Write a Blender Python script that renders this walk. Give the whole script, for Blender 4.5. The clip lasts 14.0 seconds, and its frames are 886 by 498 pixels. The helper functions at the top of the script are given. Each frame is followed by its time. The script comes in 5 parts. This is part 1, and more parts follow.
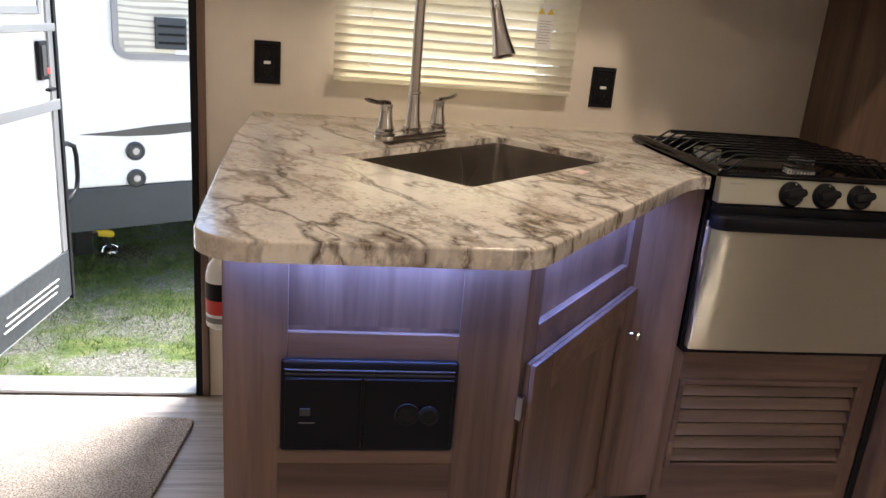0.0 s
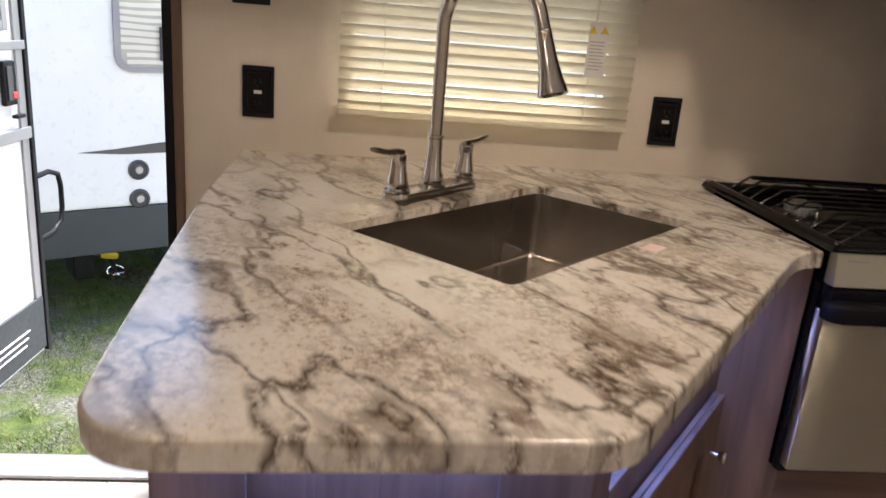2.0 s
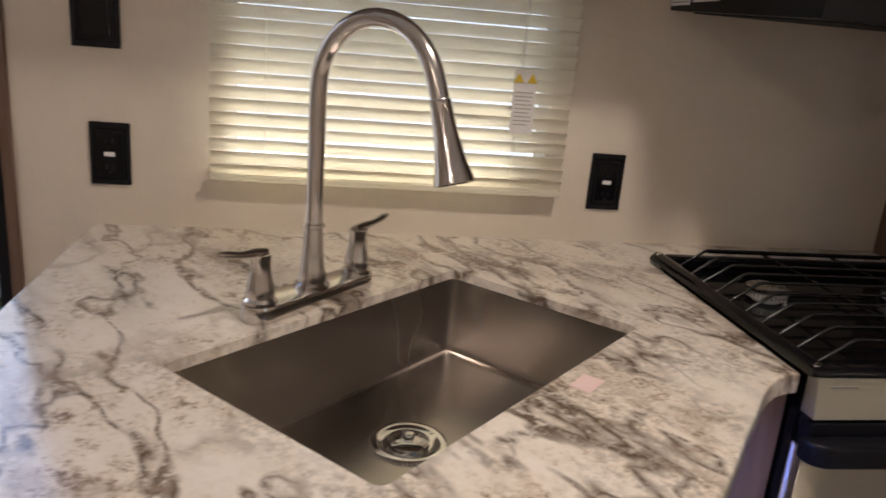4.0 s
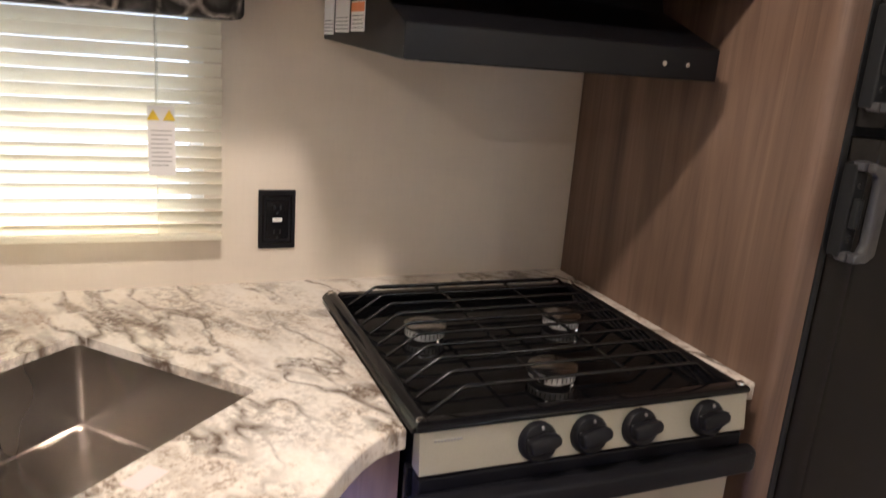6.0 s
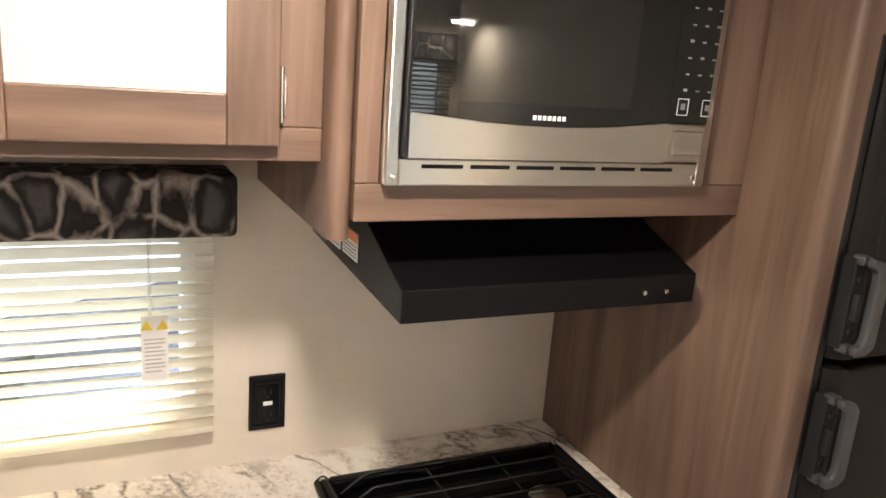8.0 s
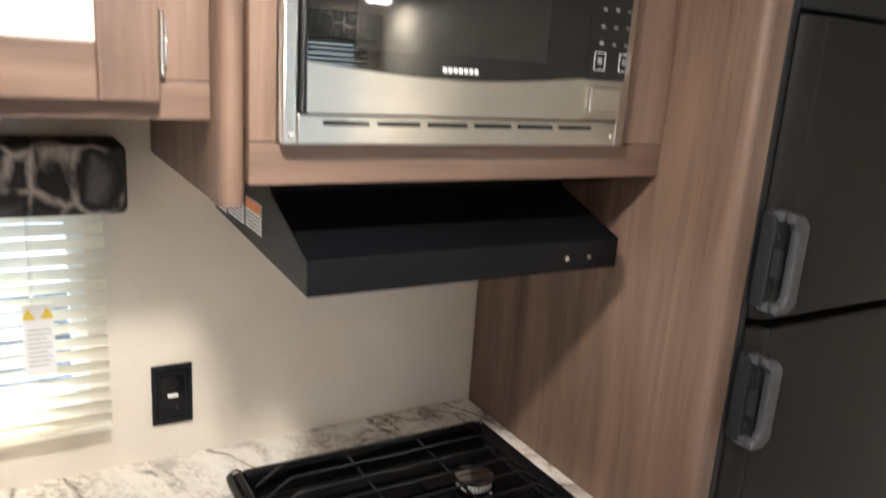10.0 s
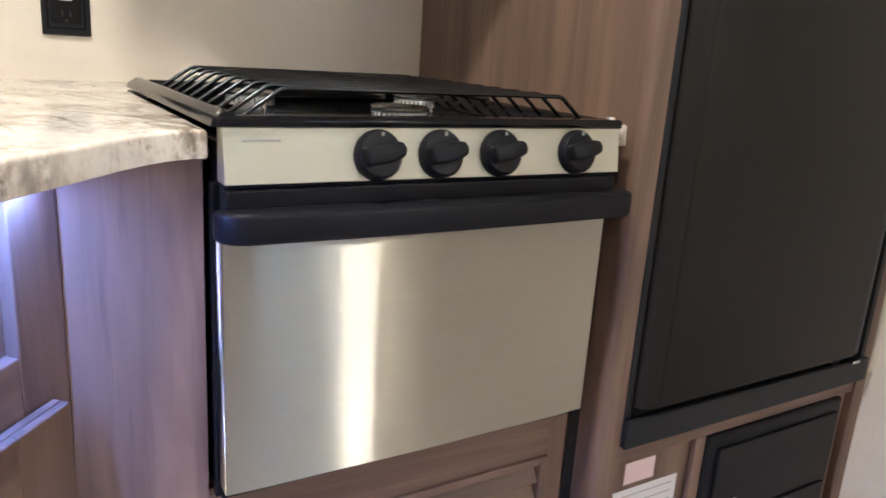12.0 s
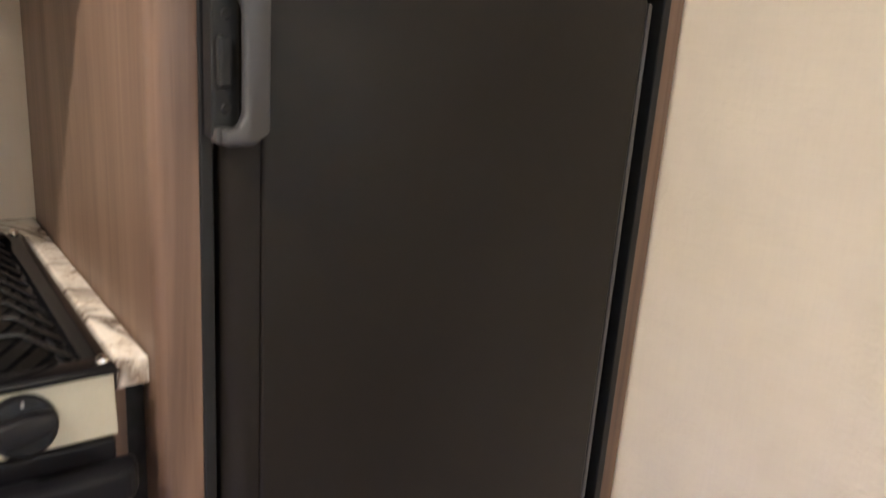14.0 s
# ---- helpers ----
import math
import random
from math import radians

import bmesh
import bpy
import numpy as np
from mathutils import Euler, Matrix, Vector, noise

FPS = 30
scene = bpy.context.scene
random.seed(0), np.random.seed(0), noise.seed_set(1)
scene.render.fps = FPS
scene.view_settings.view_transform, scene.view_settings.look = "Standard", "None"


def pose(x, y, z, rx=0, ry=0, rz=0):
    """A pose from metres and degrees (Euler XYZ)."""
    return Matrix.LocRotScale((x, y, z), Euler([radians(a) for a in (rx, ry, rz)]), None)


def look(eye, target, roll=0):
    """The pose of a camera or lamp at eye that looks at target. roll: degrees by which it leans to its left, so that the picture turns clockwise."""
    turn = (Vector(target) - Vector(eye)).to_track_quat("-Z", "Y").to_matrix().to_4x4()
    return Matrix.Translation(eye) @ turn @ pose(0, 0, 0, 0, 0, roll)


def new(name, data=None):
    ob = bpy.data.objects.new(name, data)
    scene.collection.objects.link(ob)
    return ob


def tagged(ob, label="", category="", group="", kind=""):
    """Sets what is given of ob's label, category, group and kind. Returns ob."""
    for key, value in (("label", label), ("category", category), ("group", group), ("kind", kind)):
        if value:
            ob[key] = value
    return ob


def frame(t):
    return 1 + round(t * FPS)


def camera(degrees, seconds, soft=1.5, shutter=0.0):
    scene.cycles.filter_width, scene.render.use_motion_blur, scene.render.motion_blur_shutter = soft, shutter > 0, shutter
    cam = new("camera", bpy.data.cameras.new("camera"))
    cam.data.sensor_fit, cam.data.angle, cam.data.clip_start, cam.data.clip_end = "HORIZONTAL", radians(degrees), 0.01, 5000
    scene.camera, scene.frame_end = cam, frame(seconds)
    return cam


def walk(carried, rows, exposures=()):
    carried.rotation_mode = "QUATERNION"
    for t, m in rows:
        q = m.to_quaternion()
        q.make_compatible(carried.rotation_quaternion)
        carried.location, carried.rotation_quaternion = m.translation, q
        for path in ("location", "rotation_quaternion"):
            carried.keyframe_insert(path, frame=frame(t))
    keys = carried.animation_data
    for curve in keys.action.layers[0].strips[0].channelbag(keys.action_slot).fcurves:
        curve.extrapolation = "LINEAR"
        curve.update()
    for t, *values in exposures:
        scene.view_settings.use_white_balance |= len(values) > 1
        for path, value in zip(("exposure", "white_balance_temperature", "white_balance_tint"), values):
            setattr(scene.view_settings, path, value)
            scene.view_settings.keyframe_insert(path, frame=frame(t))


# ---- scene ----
cam = camera(61.8, 14.0, 1.5, 0.4)
PATH = [
    (0, (0.381, 0.303, 1.181), (0.648, 2.197, 0.597), 4.7),
    (0.5, (0.392, 0.362, 1.182), (0.646, 2.257, 0.596), 4.7),
    (1, (0.412, 0.452, 1.188), (0.656, 2.349, 0.603), 4.7),
    (1.5, (0.416, 0.557, 1.193), (0.644, 2.456, 0.61), 4.7),
    (2, (0.415, 0.706, 1.218), (0.622, 2.609, 0.638), 4.7),
    (2.2, (0.419, 0.768, 1.231), (0.618, 2.673, 0.653), 4.8),
    (4.3, (0.62, 1.025, 1.3), (1.0, 2.912, 0.757), 4.6),
    (4.5, (0.686, 1.026, 1.293), (1.112, 2.906, 0.759), 4.4),
    (5, (0.824, 1.015, 1.281), (1.363, 2.868, 0.759), 4.4),
    (5.5, (0.889, 1.011, 1.296), (1.55, 2.827, 0.78), 4.5),
    (6, (0.886, 1.038, 1.375), (1.624, 2.824, 0.859), 4.5),
    (6.5, (0.885, 1.073, 1.479), (1.65, 2.85, 0.972), 4.5),
    (7, (0.884, 1.093, 1.571), (1.663, 2.865, 1.07), 4.5),
    (7.5, (0.859, 1.104, 1.665), (1.652, 2.873, 1.174), 4.3),
    (7.7, (0.846, 1.102, 1.698), (1.646, 2.871, 1.215), 4.3),
    (9.8, (0.867, 1.129, 1.712), (1.851, 2.804, 1.235), 3.9),
    (10, (0.894, 1.144, 1.656), (1.884, 2.812, 1.169), 3.9),
    (10.2, (0.913, 1.143, 1.603), (1.907, 2.801, 1.09), 3.7),
    (10.5, (0.942, 1.143, 1.471), (1.945, 2.8, 0.971), 3.8),
    (11, (0.964, 1.131, 1.287), (1.974, 2.785, 0.792), 4.0),
    (11.5, (0.985, 1.115, 1.115), (1.992, 2.76, 0.588), 4.0),
    (12, (1.005, 1.079, 0.993), (2.02, 2.722, 0.474), 3.8),
    (12.5, (1.103, 1.013, 0.997), (2.162, 2.621, 0.459), 3.9),
    (13, (1.296, 1.012, 1.008), (2.522, 2.509, 0.5), 3.6),
    (13.5, (1.453, 1.077, 1.072), (2.717, 2.549, 0.586), 3.8),
    (14, (1.579, 1.144, 1.222), (2.769, 2.662, 0.693), 4.2),
]
EXPOSURES = [(0, 1.88, 6500, 12), (2.2, 1.62, 6500, 14), (4.5, 1.78, 6000, 15), (5.5, 2.32, 5950, 15), (6.5, 2.75, 5980, 12), (7.5, 2.83, 5980, 10), (10, 3.12, 5380, 6), (10.5, 3.3, 5180, 5), (11, 3.42, 5250, 5), (11.5, 3.3, 5250, 4), (12, 3.22, 5450, 5), (12.5, 3.42, 5550, 5), (13, 3.55, 5850, 8), (14, 3.42, 5950, 9)]
walk(cam, [(t, look(eye, target, roll)) for t, eye, target, roll in PATH], EXPOSURES)

# ---- world, sun, lamps ----
world = bpy.data.worlds.new("sky")
scene.world = world
world.use_nodes = True
wn = world.node_tree
sky = wn.nodes.new("ShaderNodeTexSky")
sky.sky_type = "NISHITA"
sky.sun_disc = False
sky.sun_elevation, sky.sun_rotation = radians(60), radians(30)
wn.links.new(sky.outputs[0], wn.nodes["Background"].inputs[0])
wn.nodes["Background"].inputs[1].default_value = 0.15


def lamp(name, kind, place, target, energy, colour, size=0.1, size_y=None, spread=None):
    data = bpy.data.lights.new(name, kind)
    data.energy, data.color = energy, colour
    if kind == "AREA":
        data.shape, data.size = ("RECTANGLE", size) if size_y else ("DISK", size)
        if size_y:
            data.size_y = size_y
        if spread:
            data.spread = radians(spread)
    if kind == "SUN":
        data.angle = radians(size)
    ob = new(name, data)
    ob.matrix_basis = look(place, target)
    return ob


CEIL = 2.06
WARM = (1.0, 0.84, 0.67)
lamp("sun", "SUN", (0.30, 0.44, 1.2), (0, 0, 0), 4.8, (1.0, 0.97, 0.92), 20)
CEILING_LAMPS = [(0.97, 1.52, CEIL, 2.15), (-0.27, 0.02, CEIL, 2.45), (2.38, -0.48, CEIL - 0.12, 1.4)]
for lx, ly, lz, watts in CEILING_LAMPS:
    lamp("ceiling_light_glow", "AREA", (lx, ly, lz - 0.034), (lx, ly, 0), watts, WARM, 0.11)
LED = (0.17, 0.31, 1.0)
lamp("led_strip_glow", "AREA", (0.44, 1.386, 0.862), (0.44, 1.392, 0), 0.85, LED, 0.44, 0.008)
strip = lamp("led_strip_glow", "AREA", (0.884, 1.616, 0.862), (0.884, 1.616, 0), 0.62, LED, 0.50, 0.008)
strip.matrix_basis = Matrix.Translation((0.874, 1.617, 0.862)) @ pose(0, 0, 0, 0, 0, 50.5)
lamp("window_daylight", "AREA", (2.07, -0.80, 1.38), (2.07, 1.0, 1.28), 0.5, (0.88, 0.94, 1.0), 0.66, 0.68)

# ---- materials ----


def nodes_of(name):
    m = bpy.data.materials.new(name)
    m.use_nodes = True
    nt = m.node_tree
    return m, nt, nt.nodes["Principled BSDF"]


def ramp(nt, stops, interp="LINEAR"):
    r = nt.nodes.new("ShaderNodeValToRGB")
    r.color_ramp.interpolation = interp
    els = r.color_ramp.elements
    while len(els) < len(stops):
        els.new(0.5)
    for e, (p, c) in zip(els, stops):
        e.position, e.color = p, (*c, 1) if len(c) == 3 else c
    return r


def coords(nt, scale=(1, 1, 1), turn=0, random_shift=False):
    tc = nt.nodes.new("ShaderNodeTexCoord")
    mp = nt.nodes.new("ShaderNodeMapping")
    mp.inputs["Scale"].default_value = scale
    mp.inputs["Rotation"].default_value = (0, 0, radians(turn))
    nt.links.new(tc.outputs["Object"], mp.inputs["Vector"])
    if random_shift:
        info = nt.nodes.new("ShaderNodeObjectInfo")
        mul = nt.nodes.new("ShaderNodeMath")
        mul.operation = "MULTIPLY"
        mul.inputs[1].default_value = 37.0
        nt.links.new(info.outputs["Random"], mul.inputs[0])
        nt.links.new(mul.outputs[0], mp.inputs["Location"])
    return mp


def noise_tex(nt, vec, scale, detail=4, rough=0.55, distort=0.0):
    n = nt.nodes.new("ShaderNodeTexNoise")
    n.inputs["Scale"].default_value, n.inputs["Detail"].default_value = scale, detail
    n.inputs["Roughness"].default_value, n.inputs["Distortion"].default_value = rough, distort
    nt.links.new(vec.outputs[0], n.inputs["Vector"])
    return n


def mix(nt, fac, a, b, mode="MIX"):
    m = nt.nodes.new("ShaderNodeMix")
    m.data_type, m.blend_type = "RGBA", mode
    for value, socket in ((fac, m.inputs[0]), (a, m.inputs[6]), (b, m.inputs[7])):
        if isinstance(value, (int, float)):
            socket.default_value = value
        elif isinstance(value, tuple):
            socket.default_value = (*value, 1)
        else:
            nt.links.new(value, socket)
    return m.outputs[2]


def bump(nt, bsdf, height, strength, distance):
    b = nt.nodes.new("ShaderNodeBump")
    b.inputs["Strength"].default_value, b.inputs["Distance"].default_value = strength, distance
    nt.links.new(height, b.inputs["Height"])
    nt.links.new(b.outputs[0], bsdf.inputs["Normal"])


def plain(name, colour, rough=0.5, metal=0.0, grain=60, relief=0.0006, vary=0.12, coat=0.0):
    m, nt, b = nodes_of(name)
    v = coords(nt)
    fine, broad = noise_tex(nt, v, grain, 3), noise_tex(nt, v, 3.5, 3)
    lo, hi = tuple(c * (1 - vary) for c in colour), tuple(min(1, c * (1 + vary)) for c in colour)
    r = ramp(nt, [(0.3, lo), (0.7, hi)])
    nt.links.new(broad.outputs[0], r.inputs[0])
    nt.links.new(r.outputs[0], b.inputs["Base Color"])
    rr = ramp(nt, [(0.3, (rough * 0.85,) * 3), (0.7, (min(1, rough * 1.15),) * 3)])
    nt.links.new(fine.outputs[0], rr.inputs[0])
    nt.links.new(rr.outputs[0], b.inputs["Roughness"])
    b.inputs["Metallic"].default_value = metal
    b.inputs["Coat Weight"].default_value = coat
    if relief:
        bump(nt, b, fine.outputs[0], 0.5, relief)
    return m


def wood(name, along):
    """Greige walnut laminate; along: the axis of the grain, x or z."""
    m, nt, b = nodes_of(name)
    scales = ((30, 30, 1.0), (5, 5, 0.5), (170, 170, 6)) if along == "z" else ((1.0, 30, 30), (0.5, 5, 5), (6, 170, 170))
    fine, broad, pores = (noise_tex(nt, coords(nt, sc, 0, True), 1.0, d, 0.6, w) for sc, d, w in zip(scales, (4, 4, 2), (0.9, 2.2, 0.0)))
    r1 = ramp(nt, [(0.30, (0.104, 0.064, 0.045)), (0.5, (0.183, 0.114, 0.079)), (0.72, (0.266, 0.174, 0.124))])
    nt.links.new(broad.outputs[0], r1.inputs[0])
    r2 = ramp(nt, [(0.33, (0.66, 0.63, 0.61)), (0.52, (0.96,) * 3), (0.70, (1.10,) * 3)])
    nt.links.new(fine.outputs[0], r2.inputs[0])
    r3 = ramp(nt, [(0.30, (0.72, 0.70, 0.68)), (0.42, (1.0,) * 3)])
    nt.links.new(pores.outputs[0], r3.inputs[0])
    col = mix(nt, 0.7, r1.outputs[0], r2.outputs[0], "MULTIPLY")
    nt.links.new(mix(nt, 0.5, col, r3.outputs[0], "MULTIPLY"), b.inputs["Base Color"])
    b.inputs["Roughness"].default_value = 0.44
    bump(nt, b, pores.outputs[0], 0.2, 0.0004)
    return m


def laminate():
    """Cream stone-print laminate: mottled brown and grey flecks in drifts, with thin brown veins across it."""
    m, nt, b = nodes_of("stone_laminate")
    turned = coords(nt, (1, 1, 0.75), 63)

    def stretched(vec, sx, sy, seed):
        v = nt.nodes.new("ShaderNodeMapping")
        v.inputs["Scale"].default_value = (sx, sy, 1)
        v.inputs["Location"].default_value = (seed, seed * 0.7, seed * 1.3)
        nt.links.new(vec.outputs[0], v.inputs["Vector"])
        return v

    def warped(vec, scale, amount):
        w = noise_tex(nt, vec, scale, 2, 0.5)
        add = nt.nodes.new("ShaderNodeVectorMath")
        add.operation = "MULTIPLY_ADD"
        add.inputs[1].default_value = (amount,) * 3
        nt.links.new(w.outputs["Color"], add.inputs[0])
        nt.links.new(vec.outputs[0], add.inputs[2])
        return add

    def blend(a, c, share):
        n = nt.nodes.new("ShaderNodeMath")
        n.operation = "MULTIPLY_ADD"
        n.inputs[1].default_value = share
        nt.links.new(a, n.inputs[0])
        half = nt.nodes.new("ShaderNodeMath")
        half.operation = "MULTIPLY"
        half.inputs[1].default_value = 1 - share
        nt.links.new(c, half.inputs[0])
        nt.links.new(half.outputs[0], n.inputs[2])
        return n.outputs[0]

    def graded(value, stops):
        r = ramp(nt, stops)
        nt.links.new(value, r.inputs[0])
        return r.outputs[0]

    black, white = (0, 0, 0), (1, 1, 1)
    ground = warped(stretched(turned, 0.85, 1.1, 0.0), 7.0, 0.03)
    clouds = noise_tex(nt, ground, 4.2, 3, 0.5)
    mottle = noise_tex(nt, ground, 30, 7, 0.70)
    fine = noise_tex(nt, stretched(turned, 1, 1, 4.0), 120, 5, 0.75)
    body = blend(mottle.outputs[0], clouds.outputs[0], 0.57)
    body = blend(fine.outputs[0], body, 0.33)
    col = graded(body, [(0.362, (0.17, 0.12, 0.085)), (0.408, (0.38, 0.30, 0.235)), (0.440, (0.68, 0.585, 0.48)), (0.478, (0.85, 0.78, 0.68)), (0.57, (0.91, 0.86, 0.78))])
    # cool grey patches with fine flecks
    patch = noise_tex(nt, stretched(ground, 0.9, 1.15, 21.0), 5.5, 3, 0.55)
    grain = noise_tex(nt, stretched(turned, 1, 1, 9.0), 75, 6, 0.72)
    f = mix(nt, 1.0, graded(patch.outputs[0], [(0.47, black), (0.62, white)]), graded(grain.outputs[0], [(0.40, white), (0.57, black)]), "MULTIPLY")
    col = mix(nt, mix(nt, 0.72, black, f), col, (0.32, 0.27, 0.225))
    # thin veins, worn through by the grain
    for seed, sx, sy, scale, width, tone, amount in ((3.1, 0.55, 1.3, 3.6, 0.025, (0.12, 0.082, 0.056), 1.0), (8.7, 0.6, 1.25, 4.6, 0.020, (0.15, 0.105, 0.074), 0.95), (15.3, 0.7, 1.2, 3.0, 0.026, (0.40, 0.32, 0.25), 0.6)):
        v = warped(stretched(turned, sx, sy, seed), 8.0, 0.065)
        line = noise_tex(nt, v, scale, 4, 0.5)
        band = graded(line.outputs[0], [(0.5 - width, black), (0.5, white), (0.5 + width, black)])
        gate = noise_tex(nt, stretched(turned, 0.8, 1, seed + 40), 4.0, 2, 0.5)
        gated = mix(nt, 1.0, band, graded(gate.outputs[0], [(0.38, black), (0.48, white)]), "MULTIPLY")
        f = mix(nt, 1.0, gated, graded(grain.outputs[0], [(0.34, black), (0.52, white)]), "MULTIPLY")
        col = mix(nt, mix(nt, amount, black, f), col, tone)
    nt.links.new(col, b.inputs["Base Color"])
    b.inputs["Roughness"].default_value = 0.22
    b.inputs["Coat Weight"].default_value, b.inputs["Coat Roughness"].default_value = 0.6, 0.14
    bump(nt, b, noise_tex(nt, turned, 260, 2, 0.6).outputs[0], 0.12, 0.0003)
    return m


def brushed(name, colour, rough, along=1.0):
    """Brushed steel whose level brush lines draw reflections out up and down."""
    m, nt, b = nodes_of(name)
    n = noise_tex(nt, coords(nt, (4, 4, 900)), 1.0, 2, 0.6)
    big = noise_tex(nt, coords(nt, (1, 1, 1)), 5.0, 2)
    r = ramp(nt, [(0.25, tuple(c * 0.96 for c in colour)), (0.75, tuple(min(1, c * 1.03) for c in colour))])
    nt.links.new(n.outputs[0], r.inputs[0])
    nt.links.new(r.outputs[0], b.inputs["Base Color"])
    rr = ramp(nt, [(0.3, (rough * 0.9,) * 3), (0.7, (rough * 1.1,) * 3)])
    nt.links.new(big.outputs[0], rr.inputs[0])
    nt.links.new(rr.outputs[0], b.inputs["Roughness"])
    b.inputs["Metallic"].default_value = 1.0
    if along:
        tangent = nt.nodes.new("ShaderNodeTangent")
        tangent.direction_type, tangent.axis = "RADIAL", "X"
        nt.links.new(tangent.outputs[0], b.inputs["Tangent"])
        b.inputs["Anisotropic"].default_value = along
        wave = noise_tex(nt, coords(nt, (14, 14, 0.5)), 1.0, 2, 0.5)
        bump(nt, b, wave.outputs[0], 0.5, 0.002)
        brush = nt.nodes.new("ShaderNodeBsdfAnisotropic")
        brush.inputs["Roughness"].default_value = rough
        brush.inputs["Anisotropy"].default_value = -0.89 * along
        nt.links.new(r.outputs[0], brush.inputs["Color"])
        nt.links.new(tangent.outputs[0], brush.inputs["Tangent"])
        nt.links.new(b.inputs["Normal"].links[0].from_socket, brush.inputs["Normal"])
        both = nt.nodes.new("ShaderNodeMixShader")
        both.inputs[0].default_value = 0.8
        nt.links.new(b.outputs[0], both.inputs[1])
        nt.links.new(brush.outputs[0], both.inputs[2])
        nt.links.new(both.outputs[0], nt.nodes["Material Output"].inputs[0])
    return m


def valance_cloth():
    m, nt, b = nodes_of("valance_cloth")
    v = coords(nt, (16, 16, 11))
    warp = noise_tex(nt, v, 0.9, 3)
    add = nt.nodes.new("ShaderNodeVectorMath")
    add.operation = "MULTIPLY_ADD"
    add.inputs[1].default_value = (0.5, 0.5, 0.5)
    nt.links.new(warp.outputs["Color"], add.inputs[0])
    nt.links.new(v.outputs[0], add.inputs[2])
    vo = nt.nodes.new("ShaderNodeTexVoronoi")
    vo.feature = "DISTANCE_TO_EDGE"
    vo.inputs["Scale"].default_value = 1.0
    vo.inputs["Randomness"].default_value = 0.7
    nt.links.new(add.outputs[0], vo.inputs["Vector"])
    r = ramp(nt, [(0.0, (0.42, 0.37, 0.33)), (0.03, (0.30, 0.26, 0.23)), (0.09, (0.016, 0.013, 0.012)), (0.15, (0.022, 0.019, 0.018)), (0.24, (0.095, 0.088, 0.082)), (0.5, (0.115, 0.107, 0.10))])
    nt.links.new(vo.outputs["Distance"], r.inputs[0])
    weave = noise_tex(nt, coords(nt), 420, 2)
    dark = ramp(nt, [(0.0, (0.03, 0.026, 0.023)), (0.10, (0.014, 0.012, 0.011)), (0.2, (0.03, 0.027, 0.025)), (0.32, (0.10, 0.092, 0.085)), (0.6, (0.12, 0.112, 0.104))])
    nt.links.new(vo.outputs["Distance"], dark.inputs[0])
    worn = noise_tex(nt, v, 0.75, 4, 0.65)
    keep = ramp(nt, [(0.40, (0, 0, 0)), (0.56, (1, 1, 1))])
    nt.links.new(worn.outputs[0], keep.inputs[0])
    body = mix(nt, keep.outputs[0], dark.outputs[0], r.outputs[0])
    nt.links.new(mix(nt, 0.3, body, weave.outputs[0], "OVERLAY"), b.inputs["Base Color"])
    b.inputs["Roughness"].default_value = 0.9
    bump(nt, b, weave.outputs[0], 0.5, 0.0012)
    return m


def slat_vinyl():
    m, nt, b = nodes_of("slat_vinyl")
    n = noise_tex(nt, coords(nt), 18, 2)
    r = ramp(nt, [(0.3, (0.77, 0.725, 0.62)), (0.7, (0.83, 0.79, 0.69))])
    nt.links.new(n.outputs[0], r.inputs[0])
    nt.links.new(r.outputs[0], b.inputs["Base Color"])
    b.inputs["Roughness"].default_value = 0.35
    tr = nt.nodes.new("ShaderNodeBsdfTranslucent")
    tr.inputs[0].default_value = (0.92, 0.88, 0.73, 1)
    ms = nt.nodes.new("ShaderNodeMixShader")
    ms.inputs[0].default_value = 0.31
    nt.links.new(b.outputs[0], ms.inputs[1])
    nt.links.new(tr.outputs[0], ms.inputs[2])
    nt.links.new(ms.outputs[0], nt.nodes["Material Output"].inputs[0])
    return m


def glass(name, rough=0.0, tint=(0.95, 0.97, 0.97)):
    m, nt, b = nodes_of(name)
    b.inputs["Base Color"].default_value = (*tint, 1)
    b.inputs["Transmission Weight"].default_value = 1.0
    b.inputs["Roughness"].default_value = rough
    b.inputs["IOR"].default_value = 1.45
    return m


def glow(name, colour, strength):
    m, nt, b = nodes_of(name)
    b.inputs["Emission Color"].default_value = (*colour, 1)
    b.inputs["Emission Strength"].default_value = strength
    return m


def planks_material():
    m, nt, b = nodes_of("vinyl_plank")
    info = nt.nodes.new("ShaderNodeObjectInfo")
    fine = noise_tex(nt, coords(nt, (3, 70, 70), 0, True), 1.0, 5, 0.65, 0.2)
    r = ramp(nt, [(0.3, (0.28, 0.25, 0.235)), (0.5, (0.43, 0.40, 0.38)), (0.75, (0.56, 0.53, 0.51))])
    nt.links.new(fine.outputs[0], r.inputs[0])
    t = ramp(nt, [(0, (0.78, 0.78, 0.78)), (1, (1.08, 1.06, 1.04))])
    nt.links.new(info.outputs["Random"], t.inputs[0])
    nt.links.new(mix(nt, 1.0, r.outputs[0], t.outputs[0], "MULTIPLY"), b.inputs["Base Color"])
    b.inputs["Roughness"].default_value = 0.38
    bump(nt, b, fine.outputs[0], 0.3, 0.0006)
    return m


